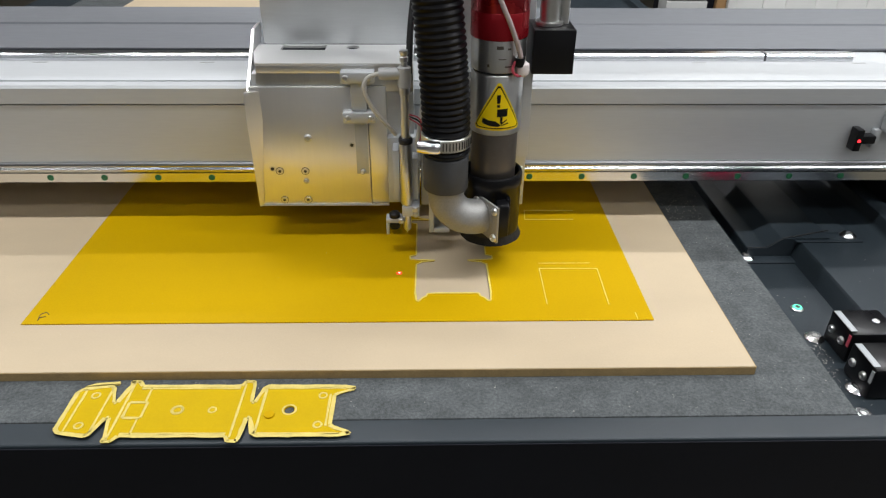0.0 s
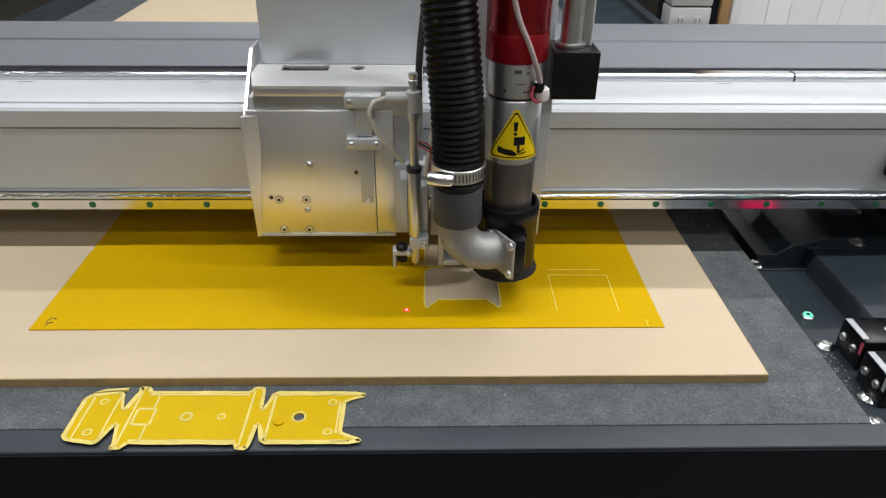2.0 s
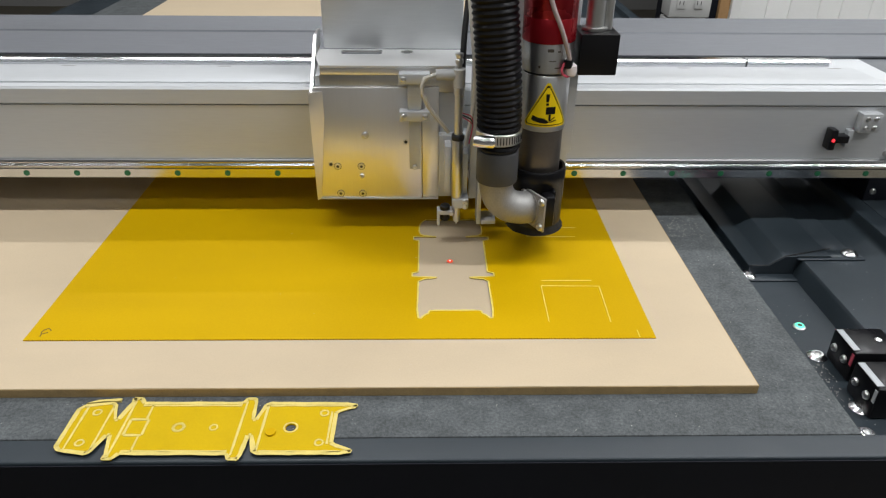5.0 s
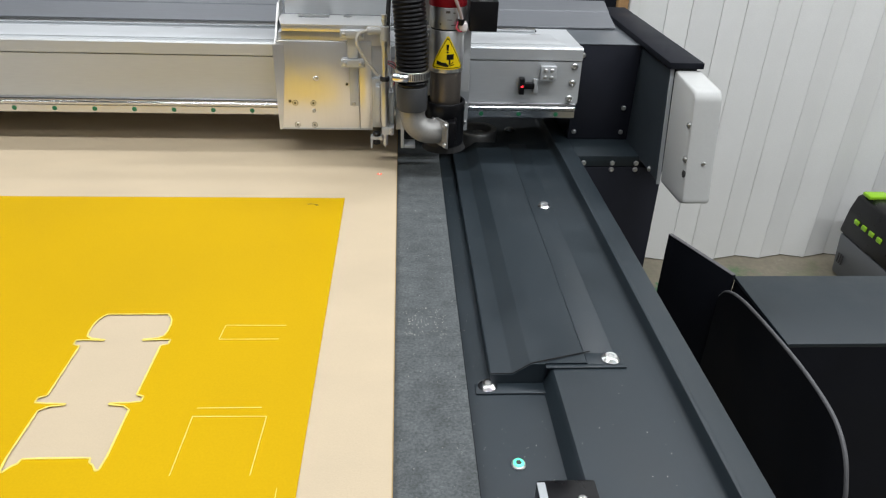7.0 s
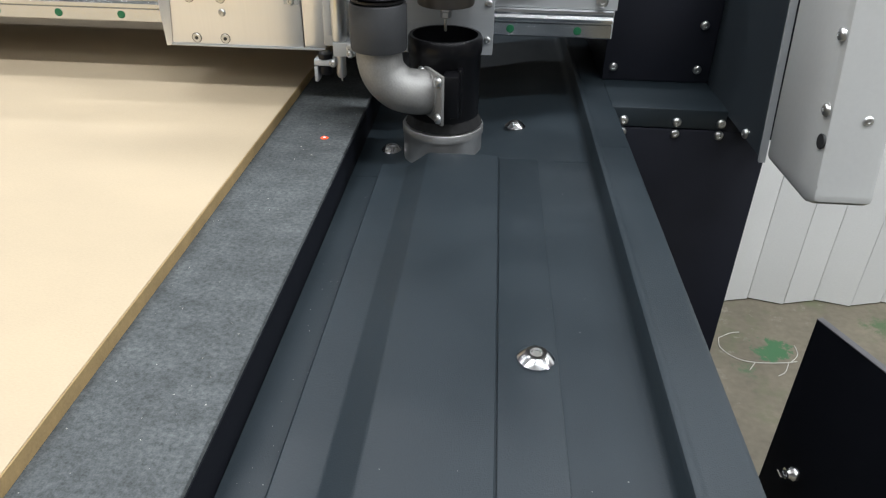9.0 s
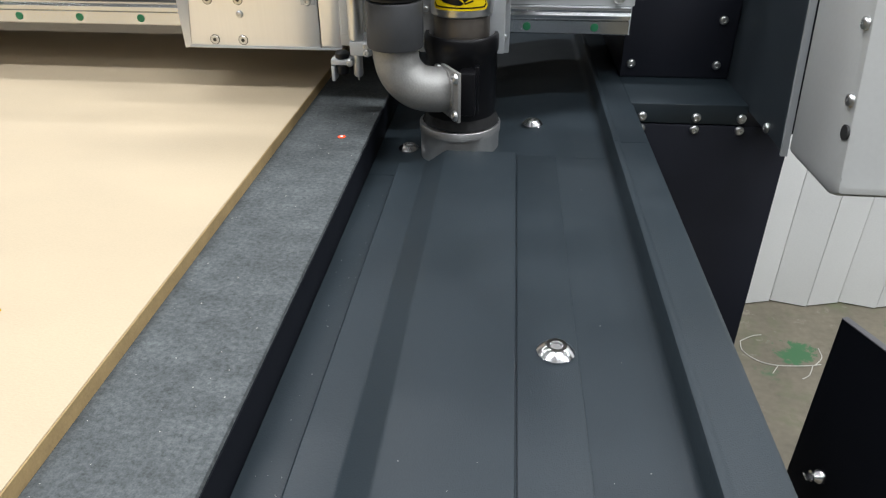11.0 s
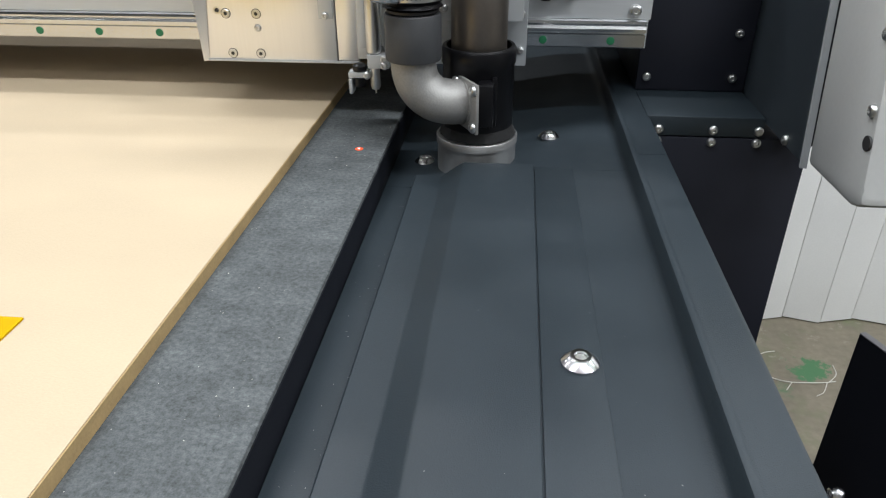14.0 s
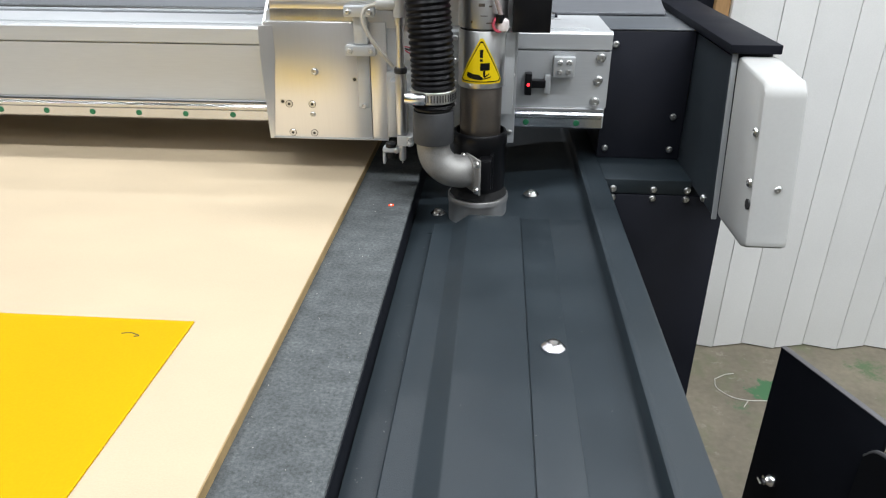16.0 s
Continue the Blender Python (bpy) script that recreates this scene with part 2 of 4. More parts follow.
def screw_mesh(r, h, axis, mat="steel"):
    """Button-head screw with a hex socket, its head along an axis."""
    bm = bmesh.new()
    s = -1 if axis == "y" else 1
    bm_turn(bm, [(r, 0), (r, s * h * 0.35), (r * 0.86, s * h * 0.8), (r * 0.6, s * h), (r * 0.42, s * h), (r * 0.36, s * h * 0.4)], axis=axis, seg=14)
    return mesh_of(bm, M[mat])


SCREW_Y = screw_mesh(0.0042, 0.003, "y")
SCREW_Y_SMALL = screw_mesh(0.0032, 0.002, "y")
SCREW_X = screw_mesh(0.0042, 0.003, "x")


def screws(parent, mesh, places, name="screw"):
    for p in places:
        part(name, mesh, None, parent, at=p)


# ---- room ----
def setting(name, bm, mat, label, category):
    return tagged(part(name, bm, mat), label, category, kind="structure")


def floor_material():
    """Worn brown-grey concrete, blotched with moss green paint remains and scraped bare spots."""
    m = material("floor", (0.165, 0.145, 0.105), 0.5, var=0.3, scale=9, bump=0.3, bump_scale=60)
    nt = m.node_tree
    b = nt.nodes["Principled BSDF"]
    colour = b.inputs["Base Color"].links[0].from_node.outputs[0]
    co = nt.nodes.new("ShaderNodeTexCoord")
    n = nt.nodes.new("ShaderNodeTexNoise")
    n.inputs["Scale"].default_value, n.inputs["Detail"].default_value, n.inputs["Roughness"].default_value = 7.0, 10, 0.7
    nt.links.new(co.outputs["Object"], n.inputs["Vector"])
    chips = nt.nodes.new("ShaderNodeTexNoise")
    chips.inputs["Scale"].default_value, chips.inputs["Detail"].default_value, chips.inputs["Roughness"].default_value = 22.0, 8, 0.75
    nt.links.new(co.outputs["Object"], chips.inputs["Vector"])

    def layer(height, lo, hi, tint, below):
        r = nt.nodes.new("ShaderNodeValToRGB")
        r.color_ramp.elements[0].position, r.color_ramp.elements[1].position = lo, hi
        nt.links.new(height, r.inputs[0])
        mix = nt.nodes.new("ShaderNodeMix")
        mix.data_type = "RGBA"
        mix.inputs[7].default_value = (*tint, 1)
        nt.links.new(r.outputs[0], mix.inputs[0])
        nt.links.new(below, mix.inputs[6])
        return mix.outputs[2]

    def patch(cx, cy, reach):
        """Height of a paint remnant round a spot, ragged by the noise."""
        d = nt.nodes.new("ShaderNodeVectorMath")
        d.operation = "DISTANCE"
        d.inputs[1].default_value = (cx, cy, FLOOR_Z)
        nt.links.new(co.outputs["Object"], d.inputs[0])
        f = nt.nodes.new("ShaderNodeMapRange")
        f.inputs[1].default_value, f.inputs[2].default_value, f.inputs[3].default_value, f.inputs[4].default_value = 0.0, reach, 0.42, -0.1
        nt.links.new(d.outputs["Value"], f.inputs[0])
        add = nt.nodes.new("ShaderNodeMath")
        nt.links.new(f.outputs[0], add.inputs[0])
        nt.links.new(chips.outputs["Fac"], add.inputs[1])
        return add.outputs[0]

    colour = layer(n.outputs["Fac"], 0.52, 0.68, (0.125, 0.135, 0.075), colour)
    colour = layer(chips.outputs["Fac"], 0.60, 0.66, (0.23, 0.21, 0.165), colour)
    colour = layer(patch(0.89, 1.675, 0.10), 0.70, 0.76, (0.045, 0.135, 0.055), colour)
    colour = layer(patch(1.20, 1.80, 0.20), 0.78, 0.92, (0.075, 0.125, 0.055), colour)
    colour = layer(patch(0.80, 1.60, 0.09), 0.76, 0.94, (0.065, 0.13, 0.06), colour)
    nt.links.new(colour, b.inputs["Base Color"])
    return m


M["floor"] = floor_material()

setting("floor", box(-5, 5, -5, 6, FLOOR_Z - 0.1, FLOOR_Z), "floor", "worn concrete workshop floor with flaking green paint", "floor")
# ceiling and outer walls are out of view, greyed to deepen the shadows
setting("ceiling", box(-5, 5, -5, 6, CEIL_Z, CEIL_Z + 0.1), "ceiling", "unseen workshop ceiling with tube lights, greyed to cut bounce light", "ceiling")
setting("wall_west", box(-5.1, -5, -5, 6, FLOOR_Z, CEIL_Z), "wall_unseen", "unseen workshop wall, greyed to cut bounce light", "wall")
setting("wall_east", box(5, 5.1, -5, 6, FLOOR_Z, CEIL_Z), "wall_unseen", "unseen workshop wall, greyed to cut bounce light", "wall")
setting("wall_south", box(-5, 5, -5.1, -5, FLOOR_Z, CEIL_Z), "wall_unseen", "unseen workshop wall, greyed to cut bounce light", "wall")
setting("wall_far", box(-5, 5, 6, 6.1, FLOOR_Z, CEIL_Z), "wall_unseen", "unseen workshop wall, greyed to cut bounce light", "wall")

# folded white wall panels behind the machine
wall_north = tagged(new("wall_north"), "white ribbed metal wall panels with vertical seams", "wall", kind="structure")
WALL_Y, PITCH = 1.885, 0.0875


def wall_panel_mesh(w, h, lean):
    y0, y1 = (0.0, -0.022) if lean else (-0.022, 0.0)
    return mesh_of(bm_prism(bmesh.new(), [(0, y0), (w - 0.0036, y1), (w - 0.0036, y1 + 0.01), (0, y0 + 0.01)], 0, h, "xy"), M["wall"], 10)


PANELS = [wall_panel_mesh(PITCH, CEIL_Z - FLOOR_Z, k) for k in (True, False)]
for i in range(48):
    part("wall_panel", PANELS[i % 2], None, wall_north, at=(0.72 + i * PITCH, WALL_Y + i * PITCH * 0.045, FLOOR_Z + 0.004))
seam_board = box(0.0, 4.2, 0.012, 0.02, FLOOR_Z, CEIL_Z)
seam_board.transform(Matrix.Translation((0.72, WALL_Y, 0)) @ Matrix.Rotation(math.atan(0.045), 4, "Z"))
part("wall_core", seam_board, "seam", wall_north)
part("corner_trim", box(0.690, 0.718, 1.86, 1.95, FLOOR_Z, CEIL_Z, bevel=0.002), "wall", wall_north)
setting("trim", box(0.655, 0.688, 1.87, 1.93, FLOOR_Z, CEIL_Z, bevel=0.002), "wood", "narrow brown wooden door trim", "trim")


# ---- cutting table ----
table = thing("cutting_table", "flat cutting table with grey felt bed and dark steel frame", "cutting machine")
TABLE_L, TABLE_BACK = -1.34, 1.95
part("felt_bed", box(-1.20, 0.0675, -0.049, TABLE_BACK, -0.02, 0.0, bevel=0.0015), "felt", table, "dusty dark grey felt bed")
bm = bmesh.new()
bm_prism(bm, [(-0.0495, -0.03), (-0.0495, -0.001), (-0.0705, -0.001), (-0.0718, -0.0014), (-0.0726, -0.0023), (-0.0728, -0.0034), (-0.0728, -0.03)], TABLE_L, 0.33, "yz")
part("front_rail", bm, "steel_dark", table, "dark grey painted steel edge")
part("front_panel", box(TABLE_L, 0.33, -0.0742, -0.0730, -0.6, -0.0036), "panel_black", table, "black painted front panel")
part("bed_frame", box(-1.20, 0.067, -0.049, TABLE_BACK, -0.10, -0.0205), "panel_black", table)
# dark steel side of the bed, with the shade beside the tray painted in
part("bed_edge_shade", box(0.0676, 0.0681, -0.049, TABLE_BACK, -0.0202, -0.0025), "panel_black", table, "black edge strip of the bed, darkened for its shade")
LOW_Z, TOP_Z, STEP_END = -0.028, -0.007, 0.834
lip = [(0.254, TOP_Z), (0.258, TOP_Z + 0.0006), (0.2600, TOP_Z + 0.002), (0.2612, TOP_Z + 0.0045), (0.2620, 0.0062), (0.2632, 0.0083), (0.2655, 0.0088), (0.2675, 0.0078), (0.269, 0.0074), (0.288, 0.008), (0.291, 0.006), (0.292, -0.05), (0.287, -0.05), (0.287, -0.012)]
low = [(0.0682, LOW_Z - 0.003), (0.0682, LOW_Z)]
front_step = low + [(0.147, LOW_Z), (0.149, LOW_Z + 0.002), (0.151, TOP_Z - 0.003), (0.154, TOP_Z)] + lip + [(0.153, -0.012), (0.144, LOW_Z - 0.003)]
back_step = low + [(0.085, LOW_Z), (0.089, LOW_Z + 0.0003), (0.228, TOP_Z - 0.0004), (0.234, TOP_Z)] + lip + [(0.232, -0.012), (0.085, LOW_Z - 0.003)]
part("side_tray", bm_prism(bmesh.new(), front_step, -0.05, STEP_END, "xz"), "steel_dark", table, "dark grey painted sheet steel tray")
part("side_tray", bm_prism(bmesh.new(), back_step, STEP_END + 0.0003, TABLE_BACK, "xz"), "steel_dark", table, "dark grey painted sheet steel tray")
hump = [(0.0935, LOW_Z + 0.0003), (0.0935, -0.0175), (0.0945, -0.0165), (0.114, -0.0165), (0.1165, -0.0155), (0.131, TOP_Z + 0.002), (0.1335, TOP_Z + 0.003), (0.1875, TOP_Z + 0.003), (0.188, TOP_Z + 0.0025),
        (0.188, TOP_Z + 0.0003), (0.155, TOP_Z + 0.0003), (0.146, LOW_Z + 0.0003)]
part("cover_plate", bm_prism(bmesh.new(), hump, 0.2395, STEP_END, "xz"), "steel_dark", table, "folded dark steel cover plate")
part("cover_plate", box(0.1890, 0.219, 0.257, STEP_END, TOP_Z + 0.0002, TOP_Z + 0.0011, bevel=0.0004), "steel_dark", table)
part("side_panel", box(0.275, 0.2868, -0.05, TABLE_BACK, -0.80, -0.0125), "panel_black", table, "black painted side panel")
part("left_tray", box(TABLE_L, -1.2005, -0.05, TABLE_BACK, -0.06, -0.01), "steel_dark", table)
for lx in (TABLE_L + 0.05, 0.20):
    for ly in (0.0, TABLE_BACK - 0.1):
        part("leg", box(lx, lx + 0.08, ly, ly + 0.08, FLOOR_Z, -0.1), "panel_black", table)

mdf = tagged(part("mdf_board", box(-1.045, 0.0, 0.0, 1.9, 0.0002, 0.009), "mdf"), "pale brown MDF spoil board lying on the felt bed", "board")
part("edge", box(-1.045, 0.0005, -0.0008, -0.0001, 0.0004, 0.0086), "mdf_edge", mdf, "darker sawn front edge")
part("edge", box(0.0001, 0.0009, 0.0, 1.9, 0.0004, 0.0086), "mdf_edge", mdf, "darker sawn side edge")

# outline of the cut piece: half of a symmetric carton blank, nose to tail
HALF = [(0.000, 0.030), (0.004, 0.033), (0.010, 0.036), (0.018, 0.0375), (0.030, 0.0375), (0.037, 0.036), (0.0405, 0.031), (0.0425, 0.018), (0.0436, 0.018), (0.0425, 0.034), (0.0430, 0.0440),
        (0.0500, 0.0440), (0.0525, 0.0375), (0.121, 0.0375), (0.1235, 0.0440), (0.1300, 0.0440), (0.1315, 0.034), (0.1318, 0.018), (0.1329, 0.018), (0.1350, 0.031), (0.1400, 0.0372),
        (0.192, 0.0378), (0.206, 0.0365), (0.207, 0.0340), (0.2010, 0.0300), (0.1985, 0.0265), (0.1940, 0.0255), (0.1935, 0.0200)]
BLANK = HALF + [(u, -v) for u, v in HALF[::-1]]


def flat_with_hole(outer, holes, z0, z1):
    """Plate with through holes, filled between its outlines."""
    bm = bmesh.new()
    edges = []
    for loop in [outer] + holes:
        vs = [bm.verts.new((x, y, z1)) for x, y in loop]
        edges += [bm.edges.new((vs[i], vs[(i + 1) % len(vs)])) for i in range(len(vs))]
    bmesh.ops.triangle_fill(bm, use_beauty=True, use_dissolve=False, edges=edges)
    for f in bm.faces:
        if f.normal.z < 0:
            f.normal_flip()
    top = bm.faces[:]
    r = bmesh.ops.extrude_face_region(bm, geom=top)
    for v in r["geom"]:
        if isinstance(v, bmesh.types.BMVert):
            v.co.z = z0
    bmesh.ops.recalc_face_normals(bm, faces=bm.faces[:])
    return bm


def outline_strip(loop, width, z, closed=True, h=0.0003):
    """Thin raised burr along a line."""
    bm = bmesh.new()
    n = len(loop)
    for i in range(n if closed else n - 1):
        a, b = Vector((*loop[i], 0)), Vector((*loop[(i + 1) % n], 0))
        d = b - a
        if d.length < 1e-5:
            continue
        steps = max(1, int(d.length / 0.006))
        s = d.normalized().cross(Vector((0, 0, 1)))
        w = width * random.uniform(0.6, 1.1)
        for k in range(steps):
            p, q = a + d * (k / steps), a + d * ((k + 1) / steps)
            w2 = width * random.uniform(0.6, 1.1)
            vs = [bm.verts.new((*(p + s * w).xy, z)), bm.verts.new((*(q + s * w2).xy, z)), bm.verts.new((*(q - s * w2 * 0.6).xy, z)), bm.verts.new((*(p - s * w * 0.6).xy, z))]
            tops = [bm.verts.new(v.co + Vector((0, 0, h))) for v in vs]
            bm.faces.new(tops)
            for j in range(4):
                if j in (0, 2) or (j == 1 and k == steps - 1) or (j == 3 and k == 0):
                    bm.faces.new((vs[j], vs[(j + 1) % 4], tops[(j + 1) % 4], tops[j]))
            w = w2
    bmesh.ops.remove_doubles(bm, verts=bm.verts[:], dist=0.00002)
    bmesh.ops.recalc_face_normals(bm, faces=bm.faces[:])
    return bm


SX0, SX1, SY0, SY1 = -0.658, -0.070, 0.066, 0.580
hole = [(-0.2575 + v, 0.305 - u) for u, v in BLANK]
sheet = tagged(part("yellow_sheet", flat_with_hole([(SX0, SY0), (SX1, SY0), (SX1, SY1), (SX0, SY1)], [hole], 0.0092, 0.0102), "sheet"),
               "amber yellow sheet with one blank cut out, lying on board", "sheet")
part("cut_burr", outline_strip(hole, 0.0011, 0.0102), "cut_edge", sheet, "pale ragged milled edge")
for line in ([(-0.167, 0.092), (-0.166, 0.156), (-0.105, 0.155), (-0.107, 0.091)], [(-0.165, 0.166), (-0.111, 0.166)], [(-0.107, 0.284), (-0.166, 0.285), (-0.168, 0.262), (-0.111, 0.262)],
             [(-0.085, 0.067), (-0.085, 0.078)]):
    part("score_mark", outline_strip(line, 0.0005, 0.0102, False, 0.0002), "cut_edge", sheet)
def pen_stroke(points):
    part("pen_mark", bm_tube(bmesh.new(), curve_points([(x, y, 0.0103) for x, y in points], 6), 0.0004, 6), "socket", sheet)


pen_stroke([(-0.6385, 0.0800), (-0.6425, 0.0835), (-0.6465, 0.0800), (-0.6455, 0.0755), (-0.6405, 0.0775)])
pen_stroke([(-0.6455, 0.0755), (-0.6450, 0.0710)])
pen_stroke([(-0.118, 0.5592), (-0.112, 0.5606), (-0.107, 0.5590), (-0.1035, 0.5570), (-0.107, 0.5560)])

# the blank that was cut out, lying on the felt
def ring2d(cx, cy, r, n=18):
    return [(cx + r * math.cos(2 * math.pi * k / n), cy + r * math.sin(2 * math.pi * k / n)) for k in range(n)]


blank = thing("cut_blank", "cut amber yellow blank with pale milled edges on felt", "cut part")
B0 = Matrix.Translation((-0.576, -0.0375, 0)) @ Matrix.Rotation(radians(-0.6), 4, "Z")
SIDE = [(0.002, 0.021), (0.006, 0.025), (0.028, 0.0285), (0.031, 0.026), (0.037, 0.009), (0.039, 0.009), (0.044, 0.030), (0.043, 0.0340), (0.050, 0.0340), (0.054, 0.0285), (0.136, 0.0285), (0.139, 0.0340),
        (0.146, 0.0340), (0.1475, 0.029), (0.149, 0.009), (0.151, 0.009), (0.156, 0.026), (0.160, 0.0285), (0.222, 0.0280), (0.232, 0.0260), (0.231, 0.0240), (0.219, 0.0190), (0.216, 0.0165)]


def onb(u, v):
    p = B0 @ Vector((u, v, 0))
    return (p.x, p.y)


outer = [onb(u, v) for u, v in SIDE + [(u, -v) for u, v in SIDE[::-1]]]
hole_c = onb(0.181, 0.0)
part("plate", flat_with_hole(outer, [ring2d(*hole_c, 0.0042)], 0.0003, 0.0016), "blank", blank)
part("edge", outline_strip(outer, 0.0024, 0.0016), "blank_edge", blank, "pale milled rim")
for line in ([(0.009, -0.024), (0.009, 0.024)], [(0.030, -0.024), (0.030, 0.024)], [(0.046, -0.032), (0.046, 0.032)], [(0.062, -0.027), (0.062, -0.009)], [(0.062, 0.009), (0.062, 0.027)],
             [(0.1395, -0.030), (0.1395, 0.030)], [(0.158, -0.026), (0.158, 0.026)], [(0.054, 0.0255), (0.136, 0.0255)], [(0.054, -0.0255), (0.136, -0.0255)], [(0.160, 0.0255), (0.224, 0.0255)],
             [(0.160, -0.0255), (0.224, -0.0255)], [(0.212, -0.018), (0.212, 0.018)]):
    part("score_mark", outline_strip([onb(u, v) for u, v in line], 0.0013, 0.0016, False), "blank_edge", blank)
for u, v, r in ((0.019, 0.017, 0.003), (0.019, -0.017, 0.003), (0.091, 0.0, 0.0036), (0.119, 0.0, 0.0028), (0.206, 0.0165, 0.003), (0.206, -0.0165, 0.003)):
    part("ring_mark", outline_strip(ring2d(*onb(u, v), r), 0.0011, 0.0016), "blank_edge", blank)
part("ring_mark", outline_strip(ring2d(*onb(0.091, 0), 0.0046), 0.0009, 0.0016), "blank_edge", blank)
part("ring_mark", outline_strip(ring2d(*hole_c, 0.0052), 0.0010, 0.0016), "blank_edge", blank)
part("square_mark", outline_strip([onb(u, v) for u, v in ((0.050, -0.0085), (0.064, -0.0085), (0.064, 0.0085), (0.050, 0.0085))], 0.0016, 0.0016), "blank_edge", blank)
sliver = bm_prism(bmesh.new(), [onb(0.006, 0.0275), onb(0.014, 0.0315), onb(0.033, 0.0335), onb(0.033, 0.0305), onb(0.020, 0.0300)], 0.0003, 0.0022, "xy")
tagged(part("cut_sliver", sliver, "blank_edge"), "thin pale yellow offcut sliver lying on the felt", "offcut")
slug = bmesh.new()
bm_turn(slug, [(0.004, 0.0016), (0.0042, 0.002), (0.0042, 0.0028), (0.004, 0.0031)], (*onb(0.166, -0.006), 0), seg=18)
tagged(part("cut_slug", slug, "sheet"), "tiny round yellow cut-out disc lying on the blank", "cut part")


# sawdust and chips
def specks(name, label, areas, seed):
    rng = random.Random(seed)
    verts, faces = [], []
    for x0, x1, y0, y1, z, n, size in areas:
        for _ in range(n):
            cx, cy, r, a = rng.uniform(x0, x1), rng.uniform(y0, y1), size * rng.uniform(0.3, 1.0), rng.uniform(0, 6.28)
            k = len(verts)
            ca, sa = math.cos(a) * r, math.sin(a) * r
            verts += [(cx + ca, cy + sa, z), (cx - sa * 0.5, cy + ca * 0.5, z), (cx - ca, cy - sa, z), (cx + sa * 0.5, cy - ca * 0.5, z), (cx, cy, z + r * 0.7)]
            faces += [(k, k + 1, k + 4), (k + 1, k + 2, k + 4), (k + 2, k + 3, k + 4), (k + 3, k, k + 4), (k + 3, k + 2, k + 1, k)]
    me = bpy.data.meshes.new(name)
    me.from_pydata(verts, [], faces)
    me.materials.append(M["dust"])
    return tagged(new(name, me), label, "sawdust", kind="stuff")


specks("sawdust", "pale sawdust and chips scattered on the felt and tray",
       [(-0.7, 0.06, -0.045, -0.003, 0.0001, 60, 0.0007), (0.004, 0.064, 0.0, 0.9, 0.0001, 120, 0.0006), (0.012, 0.055, 0.28, 0.33, 0.0001, 90, 0.0010),
        (0.072, 0.140, -0.03, 0.21, LOW_Z + 0.0001, 90, 0.0006), (0.076, 0.104, 0.02, 0.075, LOW_Z + 0.0001, 120, 0.0011), (0.16, 0.25, 0.0, 0.23, TOP_Z + 0.0001, 40, 0.0007),
        (0.14, 0.25, 0.26, 0.80, TOP_Z + 0.0033, 30, 0.0004), (-1.0, -0.01, 0.01, 0.06, 0.0091, 25, 0.0005), (-0.6, -0.1, 0.09, 0.5, 0.0103, 14, 0.0006), (0.072, 0.09, 0.25, 0.80, LOW_Z + 0.0001, 60, 0.0005)], 5)


# ---- gantry: local y 0 is the rail face, local x is the world's ----
gantry = thing("gantry", "silver aluminium gantry beam with dark end housing spanning the table", "gantry")
BL, BR = -1.33, 0.287
part("beam", bm_prism(bmesh.new(), [(0.002, 0.0825), (0.002, 0.1478), (0.0045, 0.1482), (0.0045, 0.1494), (0.0008, 0.150), (0.0008, 0.1665), (0.003, 0.1695), (0.0150, 0.1695), (0.0165, 0.1680), (0.14, 0.1680), (0.14, 0.055), (0.012, 0.055), (0.012, 0.0825)], BL, BR, "yz"), "alu", gantry, "satin aluminium beam", smooth=12)
part("top_strip", bm_prism(bmesh.new(), [(BL, 0.0175), (0.262, 0.0175), (0.256, 0.040), (0.250, 0.088), (BL, 0.088)], 0.1682, 0.1708, "xy", bevel=0.0006), "alu", gantry, "aluminium strip with milled slots")
rail = part("linear_rail", bm_prism(bmesh.new(), [(0.012, 0.0575), (0.001, 0.0575), (0.0, 0.0585), (0.0, 0.0690), (0.003, 0.0696), (0.003, 0.0712), (-0.002, 0.0718), (-0.0026, 0.0745), (-0.0012, 0.0770), (-0.0022, 0.0790), (-0.0018, 0.0812), (0.0015, 0.0822), (0.012, 0.0822)], BL, BR - 0.003, "yz"), "rail", gantry, "polished steel guide rail", smooth=12)
cap = mesh_of(bm_turn(bmesh.new(), [(0.0036, 0), (0.0036, -0.0005), (0.003, -0.0007)], axis="y", seg=16), M["green_cap"])
x = 0.254
while x > BL:
    part("rail_cap", cap, None, rail, at=(x, 0.0, 0.0640))
    x -= 0.06
part("upper_rail", bm_prism(bmesh.new(), [(0.098, 0.1682), (0.098, 0.1745), (0.100, 0.1765), (0.112, 0.1765), (0.114, 0.1745), (0.114, 0.1682)], BL, BR - 0.060, "yz"), "rail", gantry, "polished steel guide rail", smooth=12)
part("rail_joint", box(0.1195, 0.1215, 0.0975, 0.1145, 0.1684, 0.1769), "socket", gantry)
part("cable_groove", box(BL, BR - 0.055, 0.1145, 0.1385, 0.1682, 0.1702), "panel_black", gantry)
part("cover_back", box(BL, 0.2866, 0.1405, 0.222, 0.10, 0.1690), "cover_grey", gantry)
hood = [(0.1390, 0.1693), (0.1390, 0.1715), (0.1395, 0.1722), (0.1945, 0.1868), (0.1960, 0.1890), (0.2300, 0.1990), (0.2350, 0.1995), (0.2420, 0.1960), (0.2420, 0.1693)]
part("top_cover", bm_prism(bmesh.new(), hood, BL, 0.373, "yz"), "cover_grey", gantry, "sloping grey sheet aluminium hood", smooth=12)
slot_mesh = mesh_of(box(-0.008, 0.008, -0.0007, 0.0007, 0.0, 0.0003), M["cast"])
